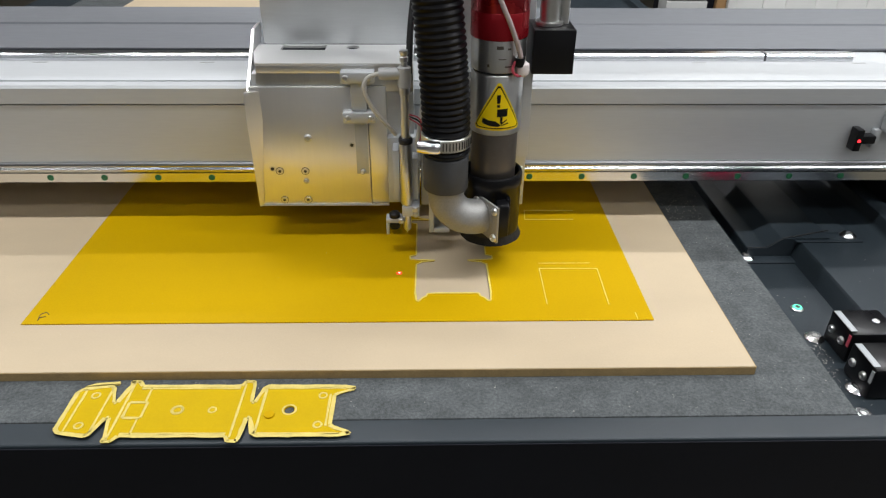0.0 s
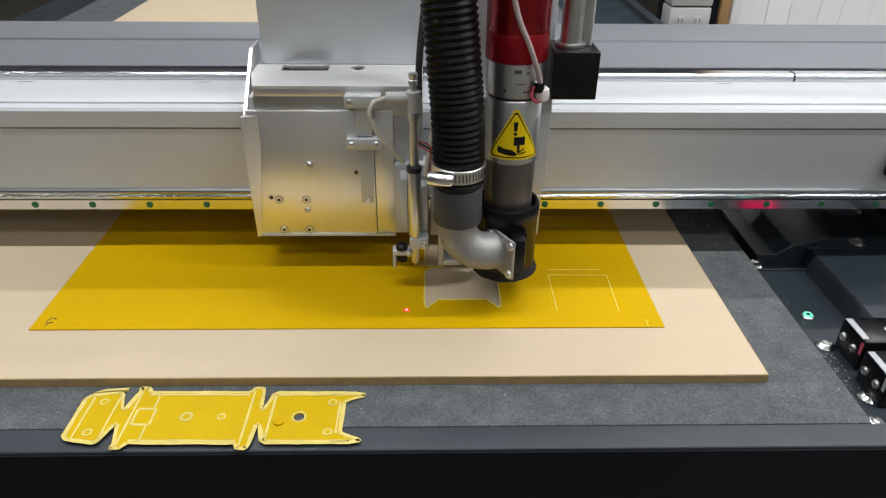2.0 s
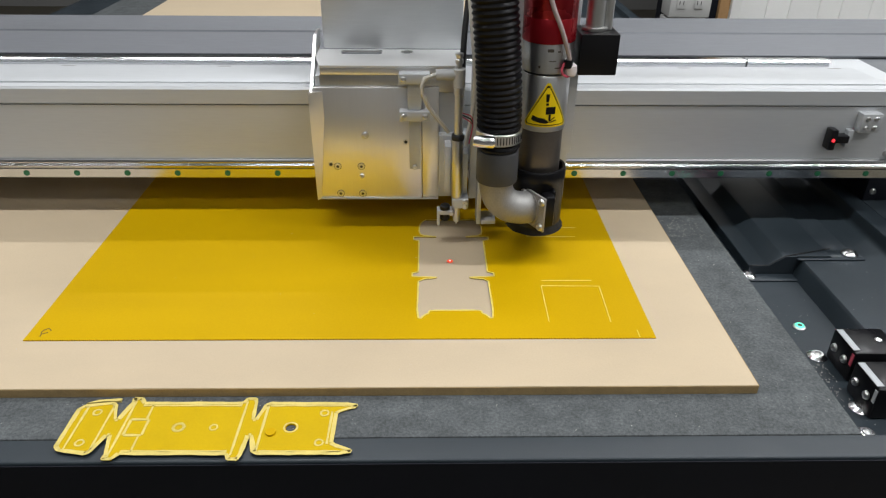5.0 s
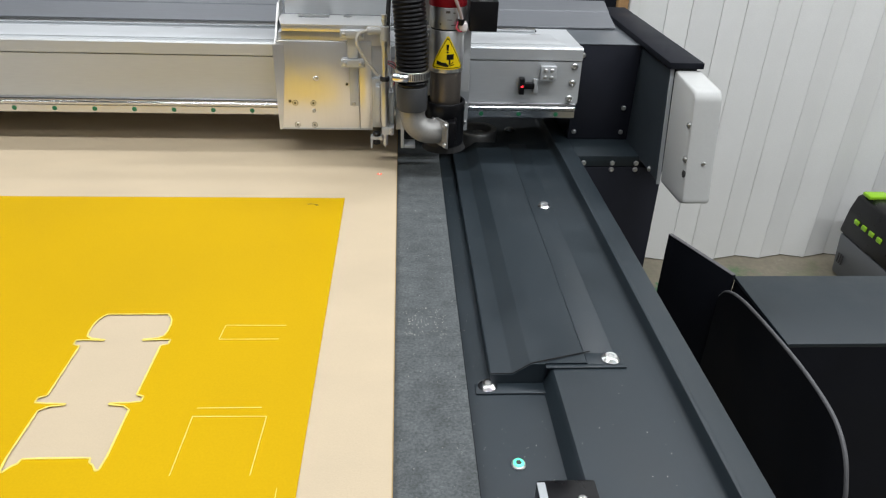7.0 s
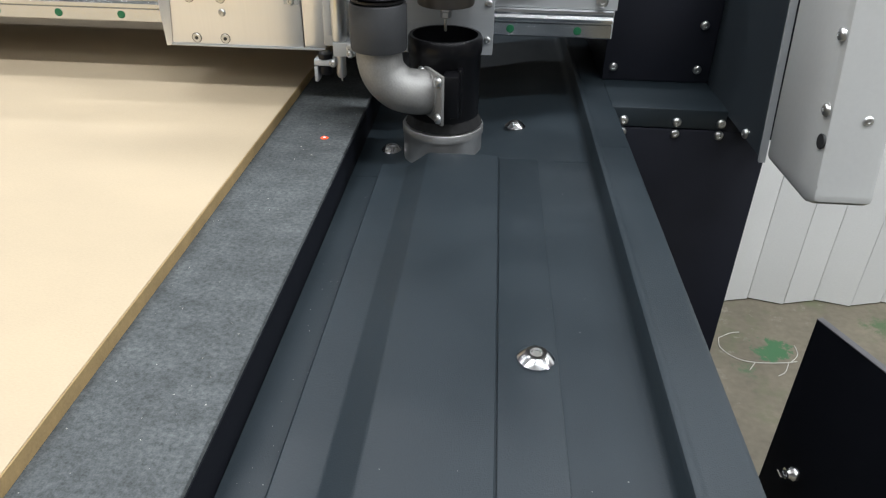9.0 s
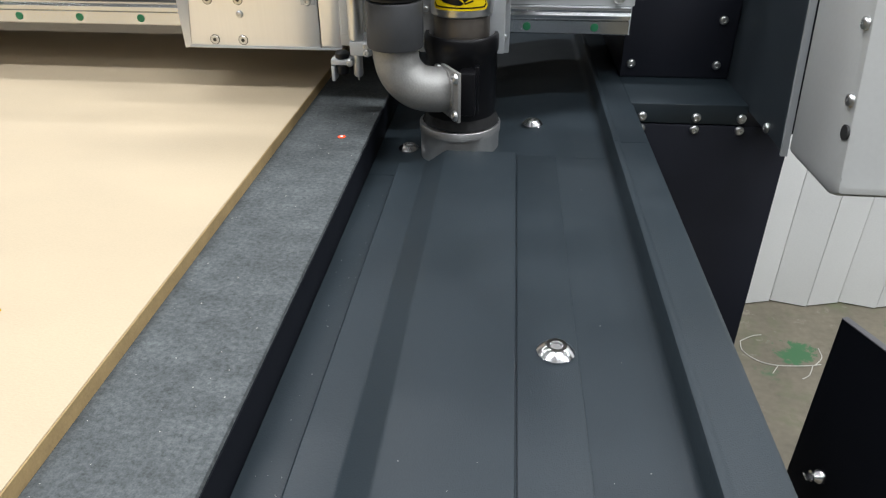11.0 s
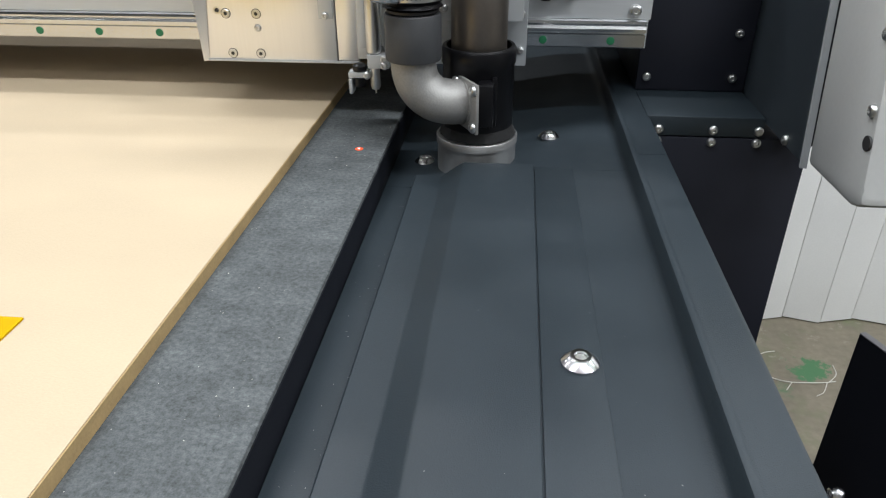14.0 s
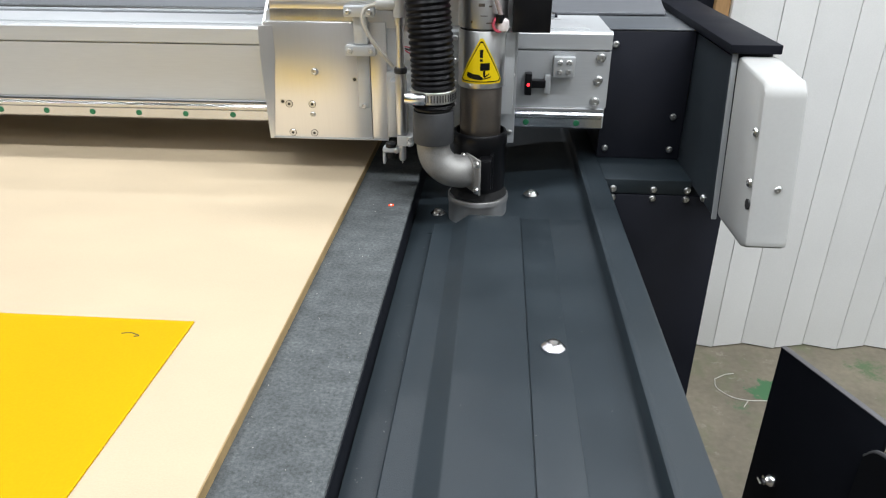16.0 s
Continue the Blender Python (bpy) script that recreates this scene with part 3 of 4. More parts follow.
for k in range(8):
    part("milled_slot", slot_mesh, None, gantry, at=(0.225 - 0.19 * k, 0.0815, 0.1709))
# end housing
part("end_block", box(0.2875, 0.390, 0.038, 0.30, 0.0086, 0.166, bevel=0.002), "housing", gantry, "dark painted steel end housing")
part("end_cap", box(0.2872, 0.3905, 0.0376, 0.30, 0.1662, 0.1680, bevel=0.0008), "housing_top", gantry)
part("ledge", box(0.2885, 0.3903, -0.037, 0.30, -0.0096, 0.0084, bevel=0.0012), "steel_dark", gantry)
part("lower_skirt", box(0.2885, 0.432, -0.037, 0.30, -0.40, -0.0105, bevel=0.0015), "housing", gantry, "black painted skirt plate")
part("side_plate", bm_prism(bmesh.new(), [(-0.124, 0.004), (-0.098, 0.164), (0.30, 0.164), (0.30, 0.004)], 0.3905, 0.3945, "yz"), "steel_dark_sheen", gantry)
part("cable_duct", box(0.384, 0.434, -0.108, 0.30, 0.1685, 0.1775, bevel=0.0012), "panel_black", gantry, "black cable duct lid")
part("duct_side", box(0.3948, 0.432, -0.09, 0.30, 0.004, 0.1683), "housing", gantry)
screws(gantry, SCREW_Y, [(0.297, 0.038, 0.022), (0.377, 0.038, 0.022), (0.376, 0.038, 0.064), (0.297, 0.038, 0.150), (0.30, -0.037, -0.0035), (0.347, -0.037, -0.0035), (0.386, -0.037, -0.0035),
                         (0.30, -0.037, -0.0145), (0.347, -0.037, -0.0145), (0.386, -0.037, -0.0145)])
screws(gantry, screw_mesh(0.0056, 0.0035, "y"), [(0.276, 0.0018, 0.141), (0.275, 0.0018, 0.115), (0.273, 0.0018, 0.090)])
part("screw", SCREW_X, None, gantry, at=(0.3905, -0.088, 0.008)).rotation_euler = (0, 0, math.pi)
# sensor and clamp block on the beam face
block = part("terminal_block", box(0.222, 0.246, -0.010, 0.002, 0.120, 0.143, bevel=0.001), "alu", gantry, "small aluminium clamp block")
screws(block, SCREW_Y_SMALL, [(x, -0.010, z) for x in (0.229, 0.239) for z in (0.126, 0.137)])
sensor = part("optical_sensor", box(0.190, 0.198, -0.012, 0.002, 0.099, 0.124, bevel=0.001), "black", gantry, "small black optical sensor with red light")
part("optical_sensor", box(0.196, 0.214, -0.010, 0.002, 0.107, 0.116, bevel=0.001), "black", gantry)
part("sensor_plate", box(0.213, 0.220, -0.006, 0.002, 0.100, 0.122, bevel=0.001), "alu", sensor)
part("sensor_light", bm_turn(bmesh.new(), [(0.0018, 0), (0.0018, -0.0008), (0.001, -0.0012)], axis="y", seg=10), "red_glow", sensor, at=(0.194, -0.012, 0.1115))

# white end panel with rounded corners, fixed to the duct
pod = bm_prism(bmesh.new(), [(-0.2185, 0.012), (-0.2155, 0.022), (-0.188, 0.150), (-0.180, 0.160), (-0.1005, 0.166), (-0.1265, 0.004), (-0.205, 0.006)], 0.3945, 0.434, "yz", bevel=0.0045)
end_pod = part("end_pod", pod, "white", gantry, "white rounded plastic end pod")
part("pod_bezel", bm_prism(bmesh.new(), [(-0.1295, 0.001), (-0.1015, 0.168), (-0.0985, 0.168), (-0.1265, 0.001)], 0.3895, 0.3943, "yz"), "grey_plastic", gantry)
screws(end_pod, SCREW_Y_SMALL, [(0.418, -0.2065, 0.066)])
part("screw", SCREW_X, None, end_pod, at=(0.3943, -0.190, 0.115)).rotation_euler = (0, 0, math.pi)
part("screw", SCREW_X, None, end_pod, at=(0.3943, -0.200, 0.070)).rotation_euler = (0, 0, math.pi)
part("pod_slot", bm_turn(bmesh.new(), [(0.005, -0.0006), (0.005, 0.001)], (0.3943, -0.204, 0.050), axis="x", seg=16), "socket", end_pod)

# ---- tool carriage: local origin at the lower left corner of its front plate ----
carriage = thing("tool_carriage", "brushed aluminium tool carriage riding on the gantry beam", "machine head")
FY = -0.042
plate = part("front_plate", box(0.0, 0.118, FY, FY + 0.006, 0.051, 0.1825, bevel=0.0012), "plate", carriage, "mirror-bright brushed aluminium plate")
part("bottom_lip", box(0.0, 0.137, FY - 0.0012, FY - 0.0002, 0.0498, 0.0520, bevel=0.0004), "alu", carriage, "bright bevelled lower edge")
part("front_plate", box(0.1185, 0.137, FY + 0.001, FY + 0.006, 0.051, 0.1825, bevel=0.0008), "plate", carriage)
part("body", box(0.003, 0.165, FY + 0.0065, -0.004, 0.054, 0.1935, bevel=0.001), "alu", carriage)
part("recess_strip", box(0.008, 0.165, FY + 0.004, FY + 0.0064, 0.1765, 0.1955, bevel=0.0004), "steel", carriage)
part("upper_lip", box(0.010, 0.165, FY + 0.0005, FY + 0.0062, 0.1962, 0.2035, bevel=0.0006), "plate", carriage)
ledge = flat_with_hole([(0.010, FY), (0.165, FY), (0.165, 0.027), (0.0005, 0.027), (0.0005, -0.002)], [[(0.027, 0.025), (0.034, 0.022), (0.066, 0.022), (0.073, 0.025), (0.073, 0.006), (0.027, 0.006)], ring2d(0.101, 0.016, 0.007)], 0.2037, 0.2062)
part("top_ledge", ledge, "alu_bright", carriage, "satin aluminium ledge with slots")
part("slot_shade", box(0.004, 0.16, -0.004, 0.0265, 0.194, 0.198), "socket", carriage)
part("lift_cover", box(0.006, 0.165, 0.0272, 0.135, 0.2065, 0.46, bevel=0.002), "alu", carriage, "tall satin aluminium lift cover")
bm = bm_prism(bmesh.new(), [(FY + 0.006, 0.048), (FY + 0.006, 0.176), (0.020, 0.224), (0.05, 0.224), (0.05, 0.209), (-0.001, 0.184), (-0.001, 0.05)], -0.0034, -0.0004, "yz")
part("side_flange", bm, "plate", carriage)
fold = bmesh.new()
for p in ((-0.0034, -0.050, 0.150), (-0.0034, -0.048, 0.178), (-0.0034, -0.0450, 0.0500), (0.0110, FY - 0.0004, 0.178), (0.0110, FY - 0.0004, 0.149), (0.0008, FY - 0.0006, 0.0500),
          (-0.0034, FY - 0.0004, 0.178), (-0.0034, FY - 0.0004, 0.0500)):
    fold.verts.new(p)
bmesh.ops.convex_hull(fold, input=fold.verts[:])
bmesh.ops.recalc_face_normals(fold, faces=fold.faces[:])
part("folded_edge", fold, "plate", carriage, "flared folded plate edge", smooth=12)
screws(plate, SCREW_Y, [(0.055, FY, 0.1285)])
SCREW_FLUSH = mesh_of(bm_turn(bmesh.new(), [(0.0038, 0.0), (0.0038, -0.0006), (0.0035, -0.0009)], axis="y", seg=18), M["steel"])
BORE = mesh_of(bm_turn(bmesh.new(), [(0.0043, 0.0), (0.0043, -0.0003)], axis="y", seg=20), M["socket"])
SOCKET = mesh_of(bm_turn(bmesh.new(), [(0.0017, -0.0009), (0.0017, -0.0011)], axis="y", seg=6), M["socket"])
FLUSH = [(0.049, FY, 0.091), (0.049, FY, 0.057), (0.022, FY, 0.091), (0.0235, FY, 0.057)]
screws(plate, BORE, FLUSH, "counterbore")
screws(plate, SCREW_FLUSH, FLUSH)
screws(plate, SOCKET, FLUSH, "hex_socket")
screws(plate, SCREW_Y_SMALL, [(0.049, FY, 0.079)])
hole_m = mesh_of(bm_turn(bmesh.new(), [(0.0032, 0.0006), (0.0032, -0.0004), (0.002, -0.0004), (0.002, 0.0)], axis="y", seg=14), M["steel"])
hole_d = mesh_of(bm_turn(bmesh.new(), [(0.0019, 0.0), (0.0019, -0.0005)], axis="y", seg=12), M["socket"])
for p in ((0.100, FY, 0.1205), (0.0145, FY, 0.0935)):
    part("tapped_hole", hole_m, None, plate, at=p)
    part("hole_shade", hole_d, None, plate, at=p)
# guide bracket with slot
for z in (0.149, 0.190):
    guide = part("bracket", box(0.094, 0.127, FY - 0.013, FY - 0.0003, z, z + 0.011, bevel=0.001), "alu", carriage)
    screws(guide, SCREW_Y_SMALL, [(0.099, FY - 0.013, z + 0.0055), (0.122, FY - 0.013, z + 0.0055)])
part("bracket_bar", box(0.103, 0.118, FY - 0.008, FY - 0.0003, 0.1605, 0.1895, bevel=0.0006), "alu", carriage)
part("slot_strip", box(0.104, 0.1165, FY - 0.0012, FY - 0.0002, 0.088, 0.148, bevel=0.0004), "alu", carriage)
screws(carriage, SCREW_Y_SMALL, [(0.110, FY - 0.0012, 0.0905)])
# pneumatic pen
PX, PY = 0.157, -0.074
part("pen_mount", box(0.137, 0.170, FY - 0.004, FY + 0.02, 0.055, 0.13, bevel=0.001), "alu", carriage)
part("mount_block", box(0.143, 0.150, PY + 0.006, FY - 0.0045, 0.070, 0.125, bevel=0.0008), "alu", carriage)
part("mount_block", box(0.163, 0.169, PY + 0.010, FY - 0.0045, 0.060, 0.115, bevel=0.0008), "alu", carriage)
part("cylinder", bm_turn(bmesh.new(), [(0.0055, 0.068), (0.0062, 0.070), (0.0062, 0.134), (0.0055, 0.136)], (PX, PY, 0), seg=20), "steel", carriage, "thin steel pneumatic cylinder")
part("collar", bm_turn(bmesh.new(), [(0.0066, 0.136), (0.0070, 0.137), (0.0070, 0.141), (0.0062, 0.142)], (PX, PY, 0), seg=18), "rubber", carriage)
part("rod", bm_turn(bmesh.new(), [(0.0042, 0.142), (0.0042, 0.185), (0.0055, 0.186), (0.0055, 0.193)], (PX, PY, 0), seg=14), "steel", carriage)
part("air_fitting", bm_turn(bmesh.new(), [(0.0066, 0.1935), (0.0066, 0.212), (0.005, 0.213)], (PX, PY, 0), seg=16), "white", carriage, "pale plastic air fitting")
part("air_fitting", bm_turn(bmesh.new(), [(0.0052, -0.024), (0.0056, -0.022), (0.0056, -0.004)], (PX, PY, 0.206), axis="x", seg=14), "white", carriage)
part("valve_knob", bm_turn(bmesh.new(), [(0.003, 0.2135), (0.003, 0.217), (0.0042, 0.218), (0.0042, 0.222), (0.003, 0.223), (0.0042, 0.225), (0.0042, 0.228)], (PX, PY, 0), seg=14), "steel", carriage)
part("air_tube", bm_tube(bmesh.new(), curve_points([(PX - 0.024, PY, 0.206), (PX - 0.035, PY - 0.003, 0.202), (PX - 0.038, PY - 0.004, 0.190), (PX - 0.030, PY, 0.170), (PX - 0.016, PY + 0.006, 0.150), (PX - 0.010, PY + 0.012, 0.140)], 8), 0.0021, 8), "clear", carriage, "clear bent air tube")
part("cable", bm_tube(bmesh.new(), curve_points([(PX + 0.004, PY + 0.02, 0.20), (PX + 0.006, PY + 0.03, 0.24), (PX + 0.012, PY + 0.05, 0.30), (PX + 0.012, PY + 0.06, 0.40)], 8), 0.0032, 10), "rubber", carriage, "black cable")
part("cable", bm_tube(bmesh.new(), curve_points([(PX + 0.010, PY + 0.025, 0.12), (PX + 0.018, PY + 0.022, 0.18), (PX + 0.014, PY + 0.02, 0.24), (PX + 0.006, PY + 0.04, 0.32), (PX, PY + 0.05, 0.42)], 8), 0.0022, 8), "clear", carriage, "clear hose")
for k, m in enumerate(("pink", "rubber", "pink")):
    part("wire", bm_tube(bmesh.new(), curve_points([(PX + 0.004, PY + 0.01, 0.162 - 0.002 * k), (PX + 0.014, PY + 0.004 + 0.002 * k, 0.160 - 0.004 * k), (PX + 0.016, PY + 0.012, 0.145), (PX + 0.013, PY + 0.016, 0.125)], 6), 0.0008, 6), m, carriage)
part("pen_holder", box(PX - 0.005, PX + 0.013, PY - 0.006, FY - 0.0045, 0.056, 0.0675, bevel=0.0008), "alu", carriage)
screws(carriage, SCREW_Y_SMALL, [(PX + 0.009, PY - 0.006, 0.064), (PX + 0.009, PY - 0.006, 0.0585)])
part("pen_tip", bm_turn(bmesh.new(), [(0.0006, 0.034), (0.0008, 0.037), (0.0030, 0.0375), (0.0042, 0.040), (0.0042, 0.0558)], (PX, PY, 0), seg=14), "steel", carriage)
part("camera_arm", box(PX - 0.022, PX - 0.0045, PY - 0.005, PY + 0.008, 0.0475, 0.0525, bevel=0.0008), "alu", carriage)
part("camera_arm", box(PX - 0.022, PX - 0.019, PY - 0.005, PY + 0.008, 0.034, 0.047, bevel=0.0006), "alu", carriage)
part("laser_pointer", bm_turn(bmesh.new(), [(0.0052, 0.040), (0.0056, 0.041), (0.0056, 0.0472)], (PX - 0.013, PY, 0), seg=16), "black", carriage, "black laser pointer")
part("laser_pointer", bm_turn(bmesh.new(), [(0.0058, 0.0530), (0.0058, 0.057), (0.0045, 0.0585), (0.002, 0.059)], (PX - 0.013, PY, 0), seg=16), "black", carriage)
screws(carriage, SCREW_Y_SMALL, [(PX - 0.006, PY - 0.005, 0.050)])
# slide plate behind the spindle, and the pale angle bracket
part("slide_plate", box(0.172, 0.282, FY - 0.004, FY + 0.008, 0.052, 0.40, bevel=0.001), "alu", carriage)
part("angle_bracket", box(0.180, 0.185, FY - 0.03, FY - 0.0045, 0.032, 0.120, bevel=0.0006), "alu", carriage, "pale metal angle bracket")
part("angle_bracket", box(0.1855, 0.202, FY - 0.03, FY - 0.0045, 0.032, 0.037, bevel=0.0006), "alu", carriage)
screws(carriage, SCREW_Y_SMALL, [(0.277, FY - 0.004, z) for z in (0.065, 0.095, 0.130)])

# ---- router spindle: local origin on its axis, heights as when lowered on the gauge ----
spindle = thing("router_spindle", "red and steel router spindle with yellow warning label", "router")
part("nose", bm_turn(bmesh.new(), [(0.012, 0.0435), (0.0215, 0.0435), (0.0222, 0.0445), (0.0222, 0.121), (0.0218, 0.122)], seg=48), "bronze", spindle, "dark bronze spindle nose")
part("collet", bm_turn(bmesh.new(), [(0.003, 0.0325), (0.0045, 0.0335), (0.0045, 0.0375), (0.0035, 0.038), (0.0058, 0.0385), (0.0058, 0.0433)], seg=6), "steel", spindle, "small steel collet nut")
part("milling_bit", bm_turn(bmesh.new(), [(0.0009, 0.0225), (0.0011, 0.0235), (0.0011, 0.0324)], seg=10), "steel", spindle)
part("clamp_ring", bm_turn(bmesh.new(), [(0.0235, 0.1225), (0.0245, 0.1235), (0.0245, 0.179), (0.0238, 0.180)], seg=56), "steel", spindle, "bright steel clamp ring")
part("seal", bm_turn(bmesh.new(), [(0.0228, 0.1802), (0.0228, 0.1822)], seg=40), "socket", spindle)
part("collar", bm_turn(bmesh.new(), [(0.0240, 0.1824), (0.0250, 0.1834), (0.0250, 0.210), (0.0246, 0.211)], seg=56), "steel", spindle, "steel collar with faint marks")
part("motor_body", bm_turn(bmesh.new(), [(0.0255, 0.2112), (0.0262, 0.212), (0.0262, 0.234), (0.0258, 0.2345), (0.0262, 0.235), (0.0262, 0.33), (0.024, 0.332)], seg=56), "red", spindle, "glossy red anodised motor body")
screws(spindle, SCREW_Y_SMALL, [(-0.028, -0.001, z) for z in (0.100, 0.124, 0.147, 0.170)] + [(0.028, 0.005, z) for z in (0.105, 0.135)])
part("slide_bracket", box(-0.034, 0.034, 0.002, 0.036, 0.090, 0.176, bevel=0.001), "alu", spindle)
valve = part("valve_box", box(0.030, 0.068, -0.012, 0.030, 0.178, 0.218, bevel=0.0012), "black", spindle, "black valve box")
part("valve_cylinder", bm_turn(bmesh.new(), [(0.013, 0.2185), (0.013, 0.221), (0.009, 0.2215), (0.009, 0.30)], (0.046, 0.01, 0), seg=18), "steel", valve)
part("valve_cylinder", bm_turn(bmesh.new(), [(0.0045, 0.2185), (0.0045, 0.30)], (0.060, 0.012, 0), seg=14), "steel", spindle)
part("coolant_hose", bm_tube(bmesh.new(), curve_points([(0.019, -0.024, 0.192), (0.015, -0.027, 0.206), (0.006, -0.030, 0.228), (-0.006, -0.030, 0.256), (-0.018, -0.028, 0.31)], 8), 0.0023, 10), "coolant", spindle, "clear pinkish coolant hose")
part("plug", bm_turn(bmesh.new(), [(0.003, 0.180), (0.0055, 0.182), (0.0062, 0.186), (0.0055, 0.191), (0.003, 0.193)], (0.0205, -0.022, 0), seg=14), "smoke", spindle, "taped hose plug")
part("plug", bm_turn(bmesh.new(), [(0.0045, 0.189), (0.0050, 0.190), (0.0045, 0.197)], (0.017, -0.0235, 0), seg=12), "black", spindle)
part("wire", bm_tube(bmesh.new(), curve_points([(0.013, -0.025, 0.194), (0.011, -0.026, 0.186), (0.016, -0.026, 0.181), (0.022, -0.024, 0.183)], 6), 0.0013, 6), "pink", spindle)


def curved_label(poly, r, z0, mat, parent, name, lift):
    """A flat figure wrapped on the spindle's front."""
    bm = bmesh.new()
    vs = [bm.verts.new((u, v, 0)) for u, v in poly]
    bm.faces.new(vs)
    bmesh.ops.triangulate(bm, faces=bm.faces[:])
    bmesh.ops.subdivide_edges(bm, edges=bm.edges[:], cuts=7, use_grid_fill=True)
    for v in bm.verts:
        a = v.co.x / r
        v.co = Vector((math.sin(a) * (r + lift), -math.cos(a) * (r + lift), z0 + v.co.y))
    bmesh.ops.recalc_face_normals(bm, faces=bm.faces[:])
    for f in bm.faces:
        if f.normal.y > 0:
            f.normal_flip()
    r2 = bmesh.ops.extrude_face_region(bm, geom=bm.faces[:])
    for v in r2["geom"]:
        if isinstance(v, bmesh.types.BMVert):
            v.co.x, v.co.y = v.co.x * 0.997, v.co.y * 0.997
    return part(name, bm, mat, parent)


def tri(w, h, c, y0=0.0):
    return [(-w / 2 + c, y0), (w / 2 - c, y0), (w / 2 - c * 0.3, y0 + c * 1.0), (c * 0.5, y0 + h - c * 0.2), (-c * 0.5, y0 + h - c * 0.2), (-w / 2 + c * 0.3, y0 + c * 1.0)]


LR, LZ = 0.0245, 0.1285
warning = curved_label(tri(0.049, 0.046, 0.003), LR, LZ, "yellow", spindle, "warning_label", 0.0003)
curved_label(tri(0.0455, 0.0415, 0.0025, 0.0017), LR, LZ, "black", warning, "label_border", 0.0005)
curved_label(tri(0.0425, 0.0385, 0.0022, 0.0028), LR, LZ, "yellow", warning, "label_field", 0.0007)
for k, poly in enumerate(([(-0.0014, 0.0265), (0.0014, 0.0265), (0.0018, 0.0345), (-0.0018, 0.0345)], [(-0.0013, 0.0228), (0.0013, 0.0228), (0.0013, 0.0252), (-0.0013, 0.0252)],
                          [(-0.0010, 0.0135), (0.0085, 0.0140), (0.0085, 0.0215), (-0.0010, 0.0210)], [(0.0020, 0.0075), (0.0042, 0.0075), (0.0042, 0.0136), (0.0020, 0.0136)],
                          [(-0.0150, 0.0075), (-0.0130, 0.0060), (-0.0060, 0.0045), (0.0005, 0.0040), (0.0030, 0.0055), (-0.0020, 0.0095), (-0.0080, 0.0100), (-0.0140, 0.0120)],
                          [(0.0030, 0.0060), (0.0085, 0.0100), (0.0080, 0.0110), (0.0025, 0.0072)], [(0.0036, 0.0048), (0.0100, 0.0068), (0.0098, 0.0080), (0.0032, 0.0058)])):
    curved_label(poly, LR, LZ, "black", warning, "warning_sign", 0.0009)

for u, v, w, h in ((-0.004, 0.204, 0.006, 0.003), (0.006, 0.2035, 0.003, 0.0015), (-0.002, 0.195, 0.007, 0.0008), (-0.012, 0.188, 0.002, 0.0025), (0.004, 0.188, 0.008, 0.0012)):
    curved_label([(u, v), (u + w, v), (u + w, v + h), (u, v + h)], 0.0250, 0.0, "bronze", spindle, "mark", 0.0002)

# ---- dust shoe with its hose: same origin as the spindle ----
shoe = thing("dust_shoe", "black dust extraction shoe with steel elbow and ribbed hose", "dust shoe")
part("shroud", bm_turn(bmesh.new(), [(0.0275, 0.012), (0.0288, 0.013), (0.0288, 0.064), (0.0298, 0.066), (0.0298, 0.077), (0.0285, 0.079), (0.0262, 0.079), (0.0262, 0.012)], seg=56, cap=False), "black", shoe, "glossy black plastic shroud")
bm = bm_turn(bmesh.new(), [(0.0280, 0.0165), (0.0300, 0.011), (0.0318, 0.0066), (0.0300, 0.0062), (0.0270, 0.009), (0.0265, 0.0165)], seg=90, cap=False)
for v in bm.verts:
    if v.co.z < 0.0155:
        v.co.x, v.co.y = v.co.x * random.uniform(0.985, 1.02), v.co.y * random.uniform(0.985, 1.02)
part("brush_skirt", bm, "bristle", shoe, "worn black bristle skirt")
HX, HY = -0.048, -0.033
el = curve_points([(HX, HY, 0.085), (HX, HY, 0.068), (HX + 0.004, HY, 0.0545), (HX + 0.015, HY, 0.0445), (HX + 0.029, HY + 0.002, 0.0412), (HX + 0.0385, HY + 0.007, 0.041)], 8)
elbow = part("elbow", bm_tube(bmesh.new(), el, 0.0175, 32), "cast", shoe, "dull cast metal elbow")
part("weld", bm_tube(bmesh.new(), [(HX + 0.0370 - 0.0075 * math.cos(a), HY + 0.005 + 0.0155 * math.cos(a), 0.041 + 0.0178 * math.sin(a)) for a in [k * math.pi / 16 for k in range(33)]], lambda i: 0.0013 + 0.0006 * (i % 2), 8), "cast", elbow, "lumpy weld bead")
SWING = Matrix.Translation((-0.0082, HY, 0)) @ Matrix.Rotation(radians(30), 4, "Z")
bm = box(-0.0014, 0.0014, -0.021, 0.017, 0.0215, 0.0605, bevel=0.0008)
bm.transform(SWING)
flange = part("flange", bm, "cast", shoe)
for dy in (-0.017, 0.013):
    for z in (0.0265, 0.0555):
        part("screw", SCREW_X, None, flange, at=tuple(SWING @ Vector((-0.0014, dy, z)))).rotation_euler = (0, 0, math.pi + radians(30))
part("port", box(0.0015, 0.014, HY - 0.010, -0.015, 0.024, 0.058, bevel=0.002), "black", shoe)
part("port_rib", box(0.012, 0.016, -0.0320, -0.024, 0.022, 0.060, bevel=0.001), "black", shoe)
